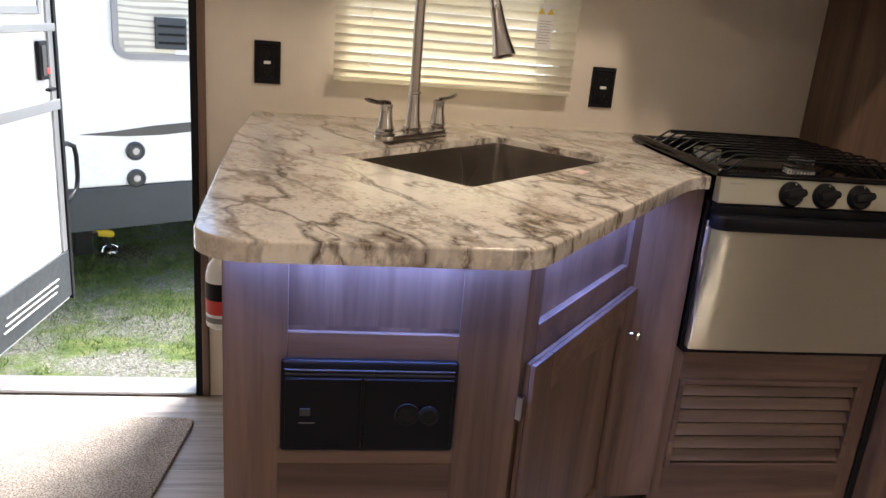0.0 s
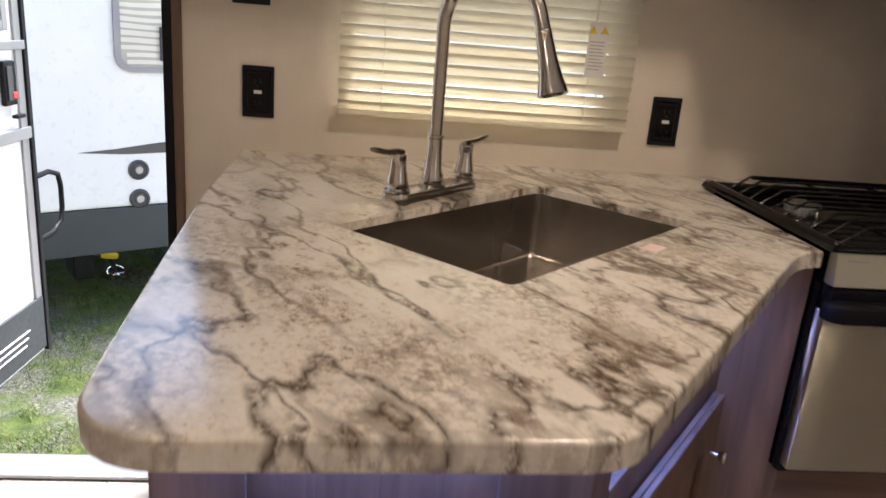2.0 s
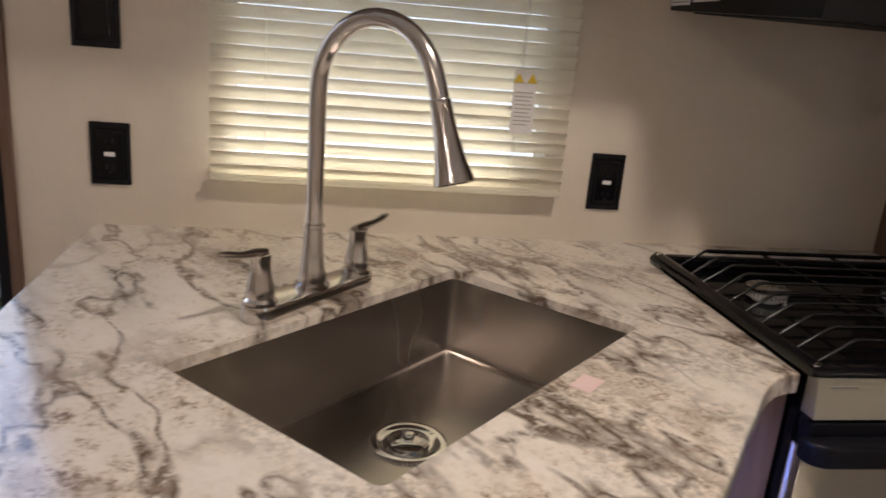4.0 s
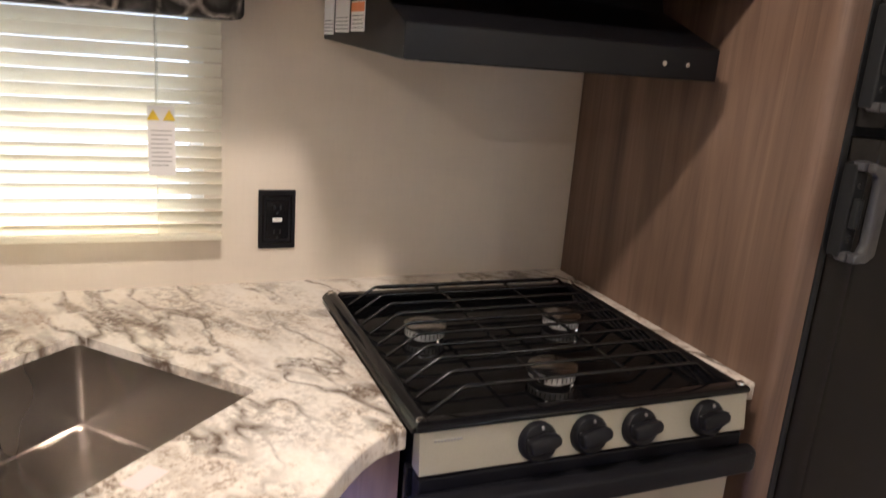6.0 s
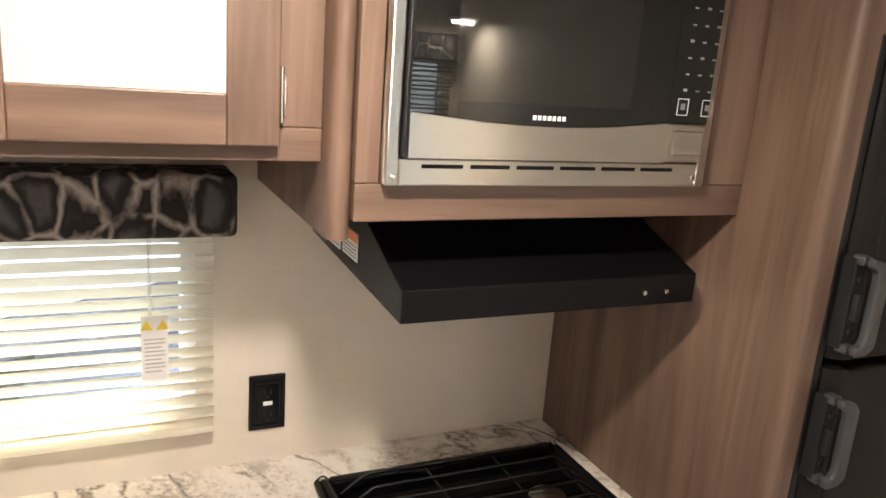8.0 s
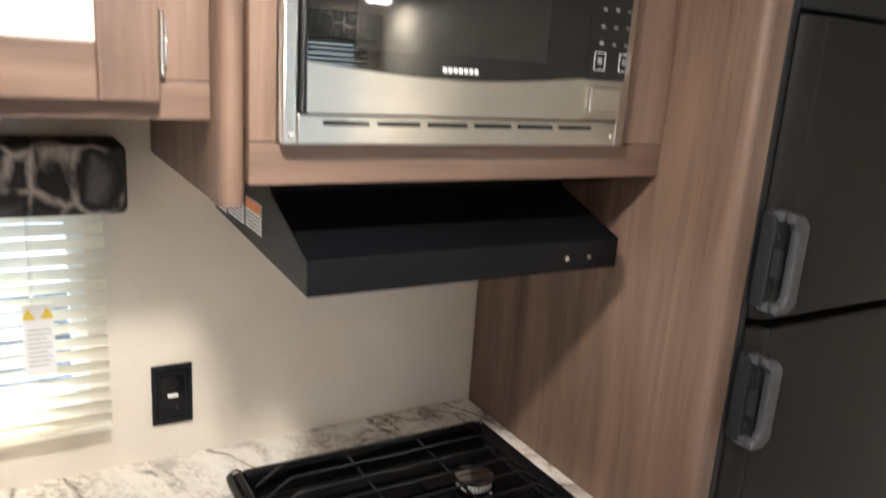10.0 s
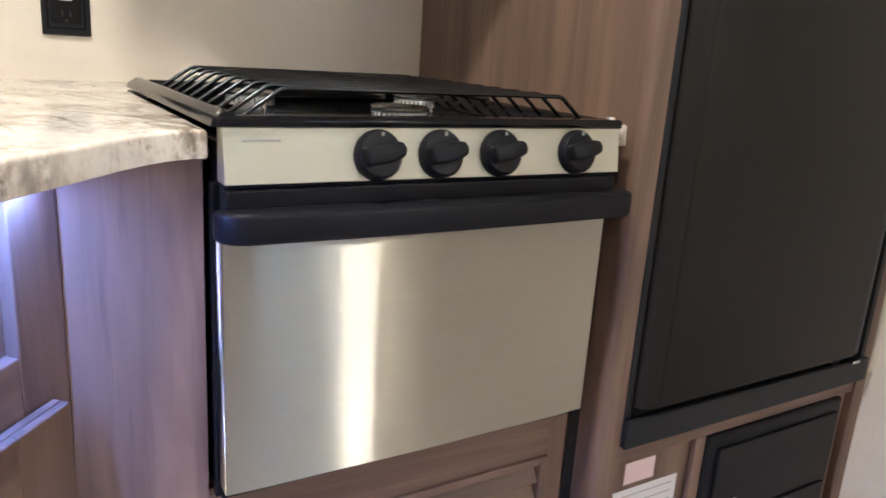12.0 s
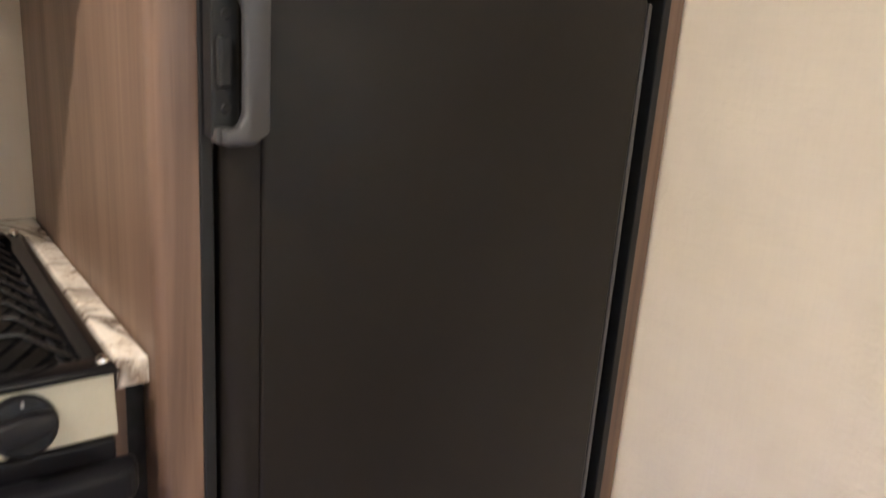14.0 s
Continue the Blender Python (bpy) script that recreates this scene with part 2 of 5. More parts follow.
def speckled(name, stops, scale, rough=0.95, relief=0.004):
    m, nt, b = nodes_of(name)
    v = coords(nt)
    n, big = noise_tex(nt, v, scale, 4, 0.7), noise_tex(nt, v, scale / 22, 3)
    r = ramp(nt, stops)
    nt.links.new(n.outputs[0], r.inputs[0])
    t = ramp(nt, [(0.3, (0.8, 0.8, 0.8)), (0.7, (1.1, 1.1, 1.1))])
    nt.links.new(big.outputs[0], t.inputs[0])
    nt.links.new(mix(nt, 1.0, r.outputs[0], t.outputs[0], "MULTIPLY"), b.inputs["Base Color"])
    b.inputs["Roughness"].default_value = rough
    bump(nt, b, n.outputs[0], 0.8, relief)
    return m


def turf():
    """Mown turf with thin patches of grey grit."""
    m, nt, b = nodes_of("turf")
    v = coords(nt)
    fine, clump, patch = noise_tex(nt, v, 70, 5, 0.75), noise_tex(nt, v, 9, 4, 0.6), noise_tex(nt, v, 2.2, 4, 0.6)
    green = ramp(nt, [(0.30, (0.040, 0.068, 0.014)), (0.48, (0.088, 0.135, 0.028)), (0.60, (0.140, 0.175, 0.050)), (0.75, (0.21, 0.215, 0.09))])
    nt.links.new(clump.outputs[0], green.inputs[0])
    grit = ramp(nt, [(0.35, (0.045, 0.04, 0.036)), (0.5, (0.15, 0.145, 0.13)), (0.65, (0.33, 0.32, 0.30))])
    nt.links.new(fine.outputs[0], grit.inputs[0])
    where = ramp(nt, [(0.43, (0, 0, 0)), (0.56, (0.9, 0.9, 0.9))])
    nt.links.new(patch.outputs[0], where.inputs[0])
    shade = ramp(nt, [(0.3, (0.55, 0.55, 0.55)), (0.65, (1.15, 1.15, 1.15))])
    nt.links.new(fine.outputs[0], shade.inputs[0])
    grassy = mix(nt, 1.0, green.outputs[0], shade.outputs[0], "MULTIPLY")
    nt.links.new(mix(nt, where.outputs[0], grassy, grit.outputs[0]), b.inputs["Base Color"])
    b.inputs["Roughness"].default_value = 1.0
    bump(nt, b, fine.outputs[0], 0.9, 0.02)
    return m


def linen(name, colour, rough, relief):
    """Printed linen-weave vinyl with shallow pebbled embossing."""
    m, nt, b = nodes_of(name)
    up, across = noise_tex(nt, coords(nt, (190, 190, 16)), 1.0, 3, 0.6), noise_tex(nt, coords(nt, (14, 14, 210)), 1.0, 3, 0.6)
    pebble, broad = noise_tex(nt, coords(nt), 75, 3, 0.55, 0.6), noise_tex(nt, coords(nt), 5, 4, 0.6)
    weave = mix(nt, 0.5, up.outputs[0], across.outputs[0])
    tone = ramp(nt, [(0.32, (0.975, 0.972, 0.968)), (0.50, (1.0, 1.0, 1.0)), (0.68, (1.015, 1.015, 1.015))])
    nt.links.new(weave, tone.inputs[0])
    base = ramp(nt, [(0.3, tuple(c * 0.95 for c in colour)), (0.7, tuple(c * 1.05 for c in colour))])
    nt.links.new(broad.outputs[0], base.inputs[0])
    nt.links.new(mix(nt, 1.0, base.outputs[0], tone.outputs[0], "MULTIPLY"), b.inputs["Base Color"])
    b.inputs["Roughness"].default_value = rough
    bump(nt, b, mix(nt, 0.75, weave, pebble.outputs[0]), 0.6, relief)
    return m


def reeded():
    """Pale obscured glass with fine upright reeds."""
    m, nt, b = nodes_of("reeded_glass")
    reeds = nt.nodes.new("ShaderNodeTexWave")
    reeds.bands_direction, reeds.wave_profile = "X", "SIN"
    reeds.inputs["Scale"].default_value = 42
    reeds.inputs["Distortion"].default_value = 0.4
    nt.links.new(coords(nt).outputs[0], reeds.inputs["Vector"])
    tone = ramp(nt, [(0.0, (0.67, 0.62, 0.53)), (1.0, (0.77, 0.725, 0.63))])
    nt.links.new(reeds.outputs["Fac"], tone.inputs[0])
    nt.links.new(tone.outputs[0], b.inputs["Base Color"])
    b.inputs["Roughness"].default_value = 0.3
    bump(nt, b, reeds.outputs["Fac"], 0.5, 0.0015)
    return m


WOOD_Z, WOOD_X = wood("walnut_laminate_upright", "z"), wood("walnut_laminate_level", "x")
STONE = laminate()
STEEL, STEEL_SINK = brushed("brushed_steel", (0.66, 0.63, 0.555), 0.31), brushed("sink_steel", (0.52, 0.48, 0.44), 0.25, 0.0)
STEEL_MW = brushed("microwave_steel", (0.60, 0.575, 0.52), 0.32, 0.8)
STEEL_PALE = plain("satin_steel", (0.50, 0.48, 0.39), 0.5, 0.75, 300, 0.0001, 0.04)
NICKEL = plain("brushed_nickel", (0.64, 0.605, 0.57), 0.17, 1.0, 200, 0.0001, 0.05)
CHROME = plain("chrome", (0.85, 0.84, 0.82), 0.08, 1.0, 80, 0.0, 0.03)
BURNER = plain("burner_aluminium", (0.88, 0.87, 0.85), 0.32, 0.55, 200, 0.0001, 0.05)
ENAMEL = plain("black_enamel", (0.005, 0.005, 0.006), 0.12, 0.0, 40, 0.0, 0.2)
ENAMEL.node_tree.nodes["Principled BSDF"].inputs["Specular IOR Level"].default_value = 0.24
WIRE = plain("glossy_wire_enamel", (0.007, 0.007, 0.008), 0.2, 0.0, 40, 0.0, 0.2)
TRAY = plain("black_cooktop_enamel", (0.004, 0.004, 0.0045), 0.06, 0.0, 40, 0.0, 0.2)
TRAY.node_tree.nodes["Principled BSDF"].inputs["Specular IOR Level"].default_value = 0.06
BLACK = plain("black_plastic", (0.007, 0.007, 0.009), 0.40, 0.0, 300, 0.0003, 0.15)
HOOD_BLACK = plain("black_painted_steel", (0.004, 0.004, 0.005), 0.36, 0.0, 400, 0.0002, 0.15)
# near-black for real dark parts, and for gap shade put in as colour
DARK = plain("dark_parts_and_gap_shade", (0.006, 0.006, 0.006), 0.8)
FRIDGE = plain("black_textured_door", (0.0125, 0.0104, 0.0085), 0.46, 0.0, 420, 0.0006, 0.12)
FRIDGE_FRAME = plain("charcoal_plastic", (0.016, 0.017, 0.018), 0.42, 0.0, 300, 0.0003, 0.1)
CAP = plain("dark_burner_cap", (0.55, 0.54, 0.53), 0.22, 1.0, 200, 0.0001, 0.1)
for soft in (BLACK, HOOD_BLACK, FRIDGE, FRIDGE_FRAME):
    soft.node_tree.nodes["Principled BSDF"].inputs["Specular IOR Level"].default_value = 0.2
GREY_PLASTIC = plain("grey_plastic", (0.052, 0.052, 0.055), 0.4, 0.0, 200, 0.0002, 0.1)
CLOTH, SLAT = valance_cloth(), slat_vinyl()
PAPER = linen("wall_vinyl", (0.73, 0.65, 0.545), 0.62, 0.0003)
PAPER_B = linen("wall_vinyl_embossed", (0.79, 0.715, 0.58), 0.55, 0.0034)
WHITE = plain("white_panel", (0.80, 0.80, 0.78), 0.5, 0.0, 80, 0.0002, 0.03)
GEL = plain("white_fibreglass", (0.84, 0.84, 0.84), 0.3, 0.0, 20, 0.0, 0.02)
ALU = plain("grey_aluminium", (0.40, 0.40, 0.41), 0.35, 0.8, 120, 0.0002, 0.08)
SLATE = plain("slate_panel", (0.040, 0.048, 0.054), 0.5, 0.0, 60, 0.0003, 0.1)
LABEL_W = plain("paper_label", (0.80, 0.78, 0.76), 0.6, 0.0, 200, 0.0, 0.03)
LABEL_PINK = plain("pink_label", (0.82, 0.63, 0.60), 0.5, 0.0, 200, 0.0, 0.03)
ORANGE = plain("orange_print", (0.75, 0.22, 0.06), 0.5)
YELLOW = plain("yellow_print", (0.80, 0.58, 0.04), 0.5)
RED = plain("red_paint", (0.62, 0.05, 0.04), 0.4)
PALE_INK = plain("faint_print", (0.46, 0.44, 0.42), 0.6)
GREY_INK = plain("pale_print", (0.22, 0.22, 0.22), 0.6)
GLASS, FROST = glass("clear_glass"), reeded()
MW_GLASS = plain("black_glass", (0.006, 0.006, 0.006), 0.015, 0.0, 60, 0.0, 0.1)
MW_MESH = speckled("perforated_screen", [(0.4, (0.006, 0.0055, 0.005)), (0.6, (0.026, 0.024, 0.021))], 900, 0.03, 0.0)
for pane in (MW_GLASS, MW_MESH):
    pane.node_tree.nodes["Principled BSDF"].inputs["Specular IOR Level"].default_value = 0.5
DIFFUSER = glow("lamp_diffuser", (1.0, 0.84, 0.66), 14)
LED_GLOW = glow("led_strip_light", (0.40, 0.38, 1.0), 6)
PLANK = planks_material()
RUG = speckled("rug_pile", [(0.34, (0.10, 0.075, 0.06)), (0.47, (0.38, 0.325, 0.28)), (0.62, (0.70, 0.64, 0.58))], 220, 1.0, 0.006)
GRASS = turf()
BLADE = speckled("grass_blade", [(0.3, (0.06, 0.11, 0.02)), (0.5, (0.11, 0.17, 0.034)), (0.7, (0.22, 0.24, 0.09))], 7, 0.8, 0.0)

# ---- building helpers ----


def thing(name, base, label="", category="", group="", kind=""):
    e = new(name)
    e.empty_display_size = 0.05
    e.matrix_basis = Matrix.Translation(base)
    return tagged(e, label, category, group, kind)


def to_mesh(name, bm, material, smooth=None):
    bmesh.ops.recalc_face_normals(bm, faces=bm.faces)
    me = bpy.data.meshes.new(name)
    bm.to_mesh(me)
    bm.free()
    me.materials.append(material)
    if smooth is not None:
        me.shade_smooth()
        me.set_sharp_from_angle(angle=radians(smooth))
    return me


def part(name, bm, material, parent, label="", smooth=None):
    ob = new(name, to_mesh(name, bm, material, smooth))
    ob.parent = parent
    if parent.type == "EMPTY" and parent.parent is None:
        ob.matrix_parent_inverse = parent.matrix_basis.inverted()
    return tagged(ob, label)


def solo(name, bm, material, label="", category="", group="", kind="", smooth=None):
    return tagged(new(name, to_mesh(name, bm, material, smooth)), label, category, group, kind)


def bevel_all(bm, size, segments=2):
    if size:
        bmesh.ops.bevel(bm, geom=list(bm.edges), offset=size, segments=segments, affect="EDGES", profile=0.5)
    return bm


def box(x0, x1, y0, y1, z0, z1, bev=0.0, seg=2):
    bm = bmesh.new()
    bmesh.ops.create_cube(bm, size=1, matrix=Matrix.Translation(((x0 + x1) / 2, (y0 + y1) / 2, (z0 + z1) / 2)) @ Matrix.Diagonal((abs(x1 - x0), abs(y1 - y0), abs(z1 - z0), 1)))
    return bevel_all(bm, bev, seg)


def local_box(m, sx, sy, sz, bev=0.0, seg=2):
    """A box of that size centred on the frame m."""
    bm = bmesh.new()
    bmesh.ops.create_cube(bm, size=1, matrix=Matrix.Diagonal((sx, sy, sz, 1)))
    bevel_all(bm, bev, seg)
    bm.transform(m)
    return bm


def prism(outline, z0, z1, bev=0.0, m=None, seg=2):
    """An upright prism over a plan outline."""
    bm = bmesh.new()
    f = bm.faces.new([bm.verts.new((*p, z0)) for p in outline])
    up = bmesh.ops.extrude_face_region(bm, geom=[f])
    bmesh.ops.translate(bm, vec=(0, 0, z1 - z0), verts=[v for v in up["geom"] if isinstance(v, bmesh.types.BMVert)])
    bevel_all(bm, bev, seg)
    if m:
        bm.transform(m)
    return bm


def side_prism(profile, x0, x1, bev=0.0):
    """A prism along x over a (y, z) profile."""
    return prism(profile, x0, x1, bev, Matrix(((0, 0, 1, 0), (1, 0, 0, 0), (0, 1, 0, 0), (0, 0, 0, 1))))


def lathe(profile, place, axis=(0, 0, 1), seg=24):
    bm = bmesh.new()
    rings = []
    for r, h in profile:
        rings.append([bm.verts.new((r * math.cos(2 * math.pi * i / seg), r * math.sin(2 * math.pi * i / seg), h)) for i in range(seg)])
    for a, b in zip(rings, rings[1:]):
        for i in range(seg):
            bm.faces.new((a[i], a[(i + 1) % seg], b[(i + 1) % seg], b[i]))
    bm.faces.new(rings[0][::-1])
    bm.faces.new(rings[-1])
    bm.transform(Matrix.Translation(place) @ Vector((0, 0, 1)).rotation_difference(Vector(axis)).to_matrix().to_4x4())
    return bm


def tube(points, radius, seg=12, radii=None):
    bm = bmesh.new()
    pts = [Vector(p) for p in points]
    rings, n = [], None
    for i, p in enumerate(pts):
        d = (pts[min(i + 1, len(pts) - 1)] - pts[max(i - 1, 0)]).normalized()
        if n is None:
            n = d.orthogonal().normalized()
        n = (n - d * n.dot(d)).normalized()
        b = d.cross(n)
        r = radii[i] if radii else radius
        rings.append([bm.verts.new(p + (n * math.cos(2 * math.pi * k / seg) + b * math.sin(2 * math.pi * k / seg)) * r) for k in range(seg)])
    for a, c in zip(rings, rings[1:]):
        for k in range(seg):
            bm.faces.new((a[k], a[(k + 1) % seg], c[(k + 1) % seg], c[k]))
    bm.faces.new(rings[0][::-1])
    bm.faces.new(rings[-1])
    return bm


def merge(*bms):
    out = bmesh.new()
    for b in bms:
        me = bpy.data.meshes.new("tmp")
        b.to_mesh(me)
        b.free()
        out.from_mesh(me)
        bpy.data.meshes.remove(me)
    return out


def ring_frame(x0, x1, z0, z1, w, y0, y1, bev=0.0):
    """A flat rectangular frame in an x-z plane, between y0 and y1."""
    return merge(box(x0, x0 + w, y0, y1, z0, z1, bev), box(x1 - w, x1, y0, y1, z0, z1, bev), box(x0 + w, x1 - w, y0, y1, z0, z0 + w, bev), box(x0 + w, x1 - w, y0, y1, z1 - w, z1, bev))


def holed_slab(outer, hole, z0, z1, nose=0.0):
    """A slab over the outline outer, open at the outline hole, with a rounded outer edge."""
    bm = bmesh.new()
    edges = []
    for loop in (outer, hole):
        vs = [bm.verts.new((*p, z1)) for p in loop]
        edges += [bm.edges.new((a, b)) for a, b in zip(vs, vs[1:] + vs[:1])]
    n_outer = len(outer)
    outer_edges = edges[:n_outer]
    fill = bmesh.ops.triangle_fill(bm, edges=edges, use_beauty=True)
    faces = [g for g in fill["geom"] if isinstance(g, bmesh.types.BMFace)]
    down = bmesh.ops.extrude_face_region(bm, geom=faces, use_keep_orig=True)
    bmesh.ops.translate(bm, vec=(0, 0, z0 - z1), verts=[v for v in down["geom"] if isinstance(v, bmesh.types.BMVert)])
    if nose:
        bmesh.ops.bevel(bm, geom=outer_edges, offset=nose, segments=4, affect="EDGES", profile=0.5)
    return bm


def arc(cx, cy, r, a0, a1, n):
    return [(cx + r * math.cos(radians(a0 + (a1 - a0) * i / n)), cy + r * math.sin(radians(a0 + (a1 - a0) * i / n))) for i in range(n + 1)]


# ---- setting: floor, walls, ceiling ----
WALL = 2.465
X0, X1, Y0 = -2.6, 2.515, -0.75
DOOR_L, DOOR_R = -0.72, -0.058
WIN = (0.355, 0.985, 1.03, 1.46)
T = 0.06

solo("floor", box(X0, X1 + 0.06, Y0, WALL + T, -0.05, -0.004), DARK, "subfloor under grey plank flooring", "floor", kind="structure")
wall_back = thing("wall_north", (0, WALL, 0), "beige vinyl-papered kitchen wall with a window and door opening", "wall", kind="structure")
for x0, x1, z0, z1 in ((X0, DOOR_L, 0, CEIL), (DOOR_L, DOOR_R, 1.94, CEIL), (DOOR_R, WIN[0], 0, CEIL), (WIN[0], WIN[1], 0, WIN[2]), (WIN[0], WIN[1], WIN[3], CEIL), (WIN[1], X1 + 0.06, 0, CEIL)):
    part("wall_panel", box(x0, x1, WALL, WALL + T, z0, z1), PAPER, wall_back)
solo("wall_east", box(X1, X1 + 0.06, Y0, WALL, 0, CEIL), PAPER_B, "cream embossed vinyl wall beside the refrigerator cabinet", "wall", kind="structure")
solo("wall_west", box(X0 - 0.06, X0, Y0, WALL + T, 0, CEIL), PAPER, "beige vinyl end wall", "wall", kind="structure")
OPP = (1.72, 2.42, 1.02, 1.74)
wall_south = thing("wall_south", (0, Y0, 0), "beige vinyl wall with a window opening", "wall", kind="structure")
for x0, x1, z0, z1 in ((X0, OPP[0], 0, CEIL), (OPP[0], OPP[1], 0, OPP[2]), (OPP[0], OPP[1], OPP[3], CEIL), (OPP[1], X1 + 0.06, 0, CEIL)):
    part("wall_panel", box(x0, x1, Y0 - T, Y0, z0, z1), PAPER, wall_south)
solo("ceiling", box(X0 - 0.06, X1 + 0.06, Y0 - T, WALL + T, CEIL, CEIL + 0.05), WHITE, "white ceiling panel", "ceiling", kind="structure")

# windows
for name, (x0, x1, z0, z1), y0, y1, lab in (("window_1", WIN, WALL + 0.004, WALL + T - 0.004, "small kitchen window behind a cream blind"), ("window_2", OPP, Y0 - T + 0.004, Y0 - 0.004, "dinette window with a white frame")):
    w = thing(name, ((x0 + x1) / 2, y0, z0), lab, "window", kind="structure")
    part("window_frame", ring_frame(x0, x1, z0, z1, 0.025, y0, y1, 0.002), WHITE, w)
    pane = part("pane", box(x0 + 0.025, x1 - 0.025, (y0 + y1) / 2 - 0.002, (y0 + y1) / 2 + 0.002, z0 + 0.025, z1 - 0.025), GLASS, w)
    pane.visible_shadow = False


def blind(x0, x1, y, z0, z1, label, tilt):
    b = thing("window_blind", ((x0 + x1) / 2, y, z0), label, "blind")
    pitch, n = 0.0238, int((z1 - z0) / 0.0238)
    verts, faces = [], []
    profile = [(-0.0128, 0.0), (-0.0065, 0.0016), (0.0, 0.0022), (0.0065, 0.0016), (0.0128, 0.0)]
    for side in (0, -0.0006):
        for sx in (x0, x1):
            verts += [(sx, p * math.cos(tilt) + (q + side) * math.sin(tilt), -p * math.sin(tilt) + (q + side) * math.cos(tilt)) for p, q in profile]
    for k in range(4):
        faces += [(k, k + 1, 6 + k, 5 + k), (10 + k, 15 + k, 16 + k, 11 + k)]
    faces += [(0, 5, 15, 10), (4, 14, 19, 9), (0, 10, 11, 1), (1, 11, 12, 2), (2, 12, 13, 3), (3, 13, 14, 4), (5, 6, 16, 15), (6, 7, 17, 16), (7, 8, 18, 17), (8, 9, 19, 18)]
    me = bpy.data.meshes.new("slat")
    me.from_pydata(verts, [], faces)
    me.materials.append(SLAT)
    me.shade_smooth()
    me.set_sharp_from_angle(angle=radians(40))
    rnd = random.Random(5)
    for i in range(n):
        s = new("slat", me)
        s.parent = b
        s.matrix_parent_inverse = b.matrix_basis.inverted()
        s.matrix_basis = Matrix.Translation((rnd.uniform(-0.0012, 0.0012), y, z0 + 0.022 + i * pitch)) @ pose(0, 0, 0, rnd.uniform(-2.0, 2.0), rnd.uniform(-0.12, 0.12))
    # kitchen rail is drawn back to the wall, unseen, to block a sun leak
    part("bottom_rail", box(x0, x1, y - 0.010, y + (0.032 if y > 1 else 0.012), z0, z0 + 0.012, 0.003), SLAT, b)
    part("head_rail", box(x0, x1, y - 0.014, y + 0.014, z1 - 0.005, z1 + 0.02, 0.002), SLAT, b)
    for cx in (x0 + 0.1, x1 - 0.11):
        part("cord", tube([(cx, y - 0.0145, z0 + 0.01), (cx, y - 0.0145, z1)], 0.0009, 6), SLAT, b)
    return b


TILT_SLAT = radians(62)
kb = blind(0.334, 1.013, 2.430, 1.004, 1.445, "cream vinyl mini blind, slats nearly closed", TILT_SLAT)
part("wand", tube([(0.905, 2.408, 1.25), (0.905, 2.410, 1.43)], 0.0018, 8), GLASS, kb)
blind(OPP[0] - 0.03, OPP[1] + 0.03, Y0 + 0.03, OPP[2] - 0.03, OPP[3], "cream vinyl blind over the dinette window", -radians(25))


def valance(x0, x1, y0, y1, z0, z1, label):
    v = thing("valance", ((x0 + x1) / 2, y1, z0), label, "valance")
    lo, hi = min(y0, y1), max(y0, y1)
    part("padded_front", box(x0, x1, lo, hi, z0, z1, 0.012, 3), CLOTH, v, smooth=50)
    return v


valance(0.29, 1.043, 2.346, 2.462, 1.398, 1.506, "padded valance in brown, grey and cream patterned fabric")
valance(OPP[0] - 0.06, OPP[1] + 0.06, Y0 + 0.12, Y0 + 0.002, OPP[3] - 0.01, OPP[3] + 0.12, "padded patterned valance over the dinette window")

# warning tag hung on the blind
tag = thing("warning_tag", (0.91, 2.405, 1.13), "clear plastic warning tag with yellow mark hanging on blind", "tag")
part("sleeve", box(0.889, 0.933, 2.4035, 2.4045, 1.128, 1.248), LABEL_W, tag)
part("yellow_mark", merge(*[prism([(cx - 0.010, 1.224), (cx + 0.010, 1.224), (cx, 1.242)], 0.0, 0.0012, 0, Matrix(((1, 0, 0, 0), (0, 0, -1, 2.403), (0, 1, 0, 0), (0, 0, 0, 1)))) for cx in (0.898, 0.924)]), YELLOW, tag, "yellow warning triangles")
for i in range(9):
    part("print_line", box(0.894, 0.928 - 0.006 * (i % 3 == 2), 2.4025, 2.4033, 1.205 - i * 0.0075, 1.2070 - i * 0.0075), PALE_INK, tag)


def wall_plate(x, z, w=0.071, h=0.116, mark=True):
    o = thing("outlet", (x, WALL, z), "black plastic duplex outlet plate with white label strip on wall", "outlet", "kitchen outlets")
    part("plate", box(x - w / 2, x + w / 2, WALL - 0.008, WALL - 0.001, z - h / 2, z + h / 2, 0.002), BLACK, o)
    part("plate_rim", ring_frame(x - w * 0.40, x + w * 0.40, z - h * 0.41, z + h * 0.41, 0.003, WALL - 0.0100, WALL - 0.0078, 0.001), ENAMEL, o)
    part("receptacle", box(x - w * 0.30, x + w * 0.30, WALL - 0.0105, WALL - 0.0075, z - h * 0.33, z + h * 0.33, 0.001), ENAMEL, o)
    if mark:
        part("label_strip", box(x - 0.009, x + 0.009, WALL - 0.0118, WALL - 0.0112, z - 0.004, z + 0.004), LABEL_W, o, "white printed label")
        for s in (-1, 1):
            for dx in (-0.006, 0.006):
                part("slot", box(x + dx - 0.0014, x + dx + 0.0014, WALL - 0.0112, WALL - 0.0107, z + s * 0.024 - 0.0045, z + s * 0.024 + 0.0045), DARK, o)
            part("ground_hole", lathe([(0.0026, 0), (0.0026, 0.0006)], (x, WALL - 0.0106, z + s * 0.024 - 0.011), (0, -1, 0), 12), DARK, o)
    return o


wall_plate(0.152, 1.037)
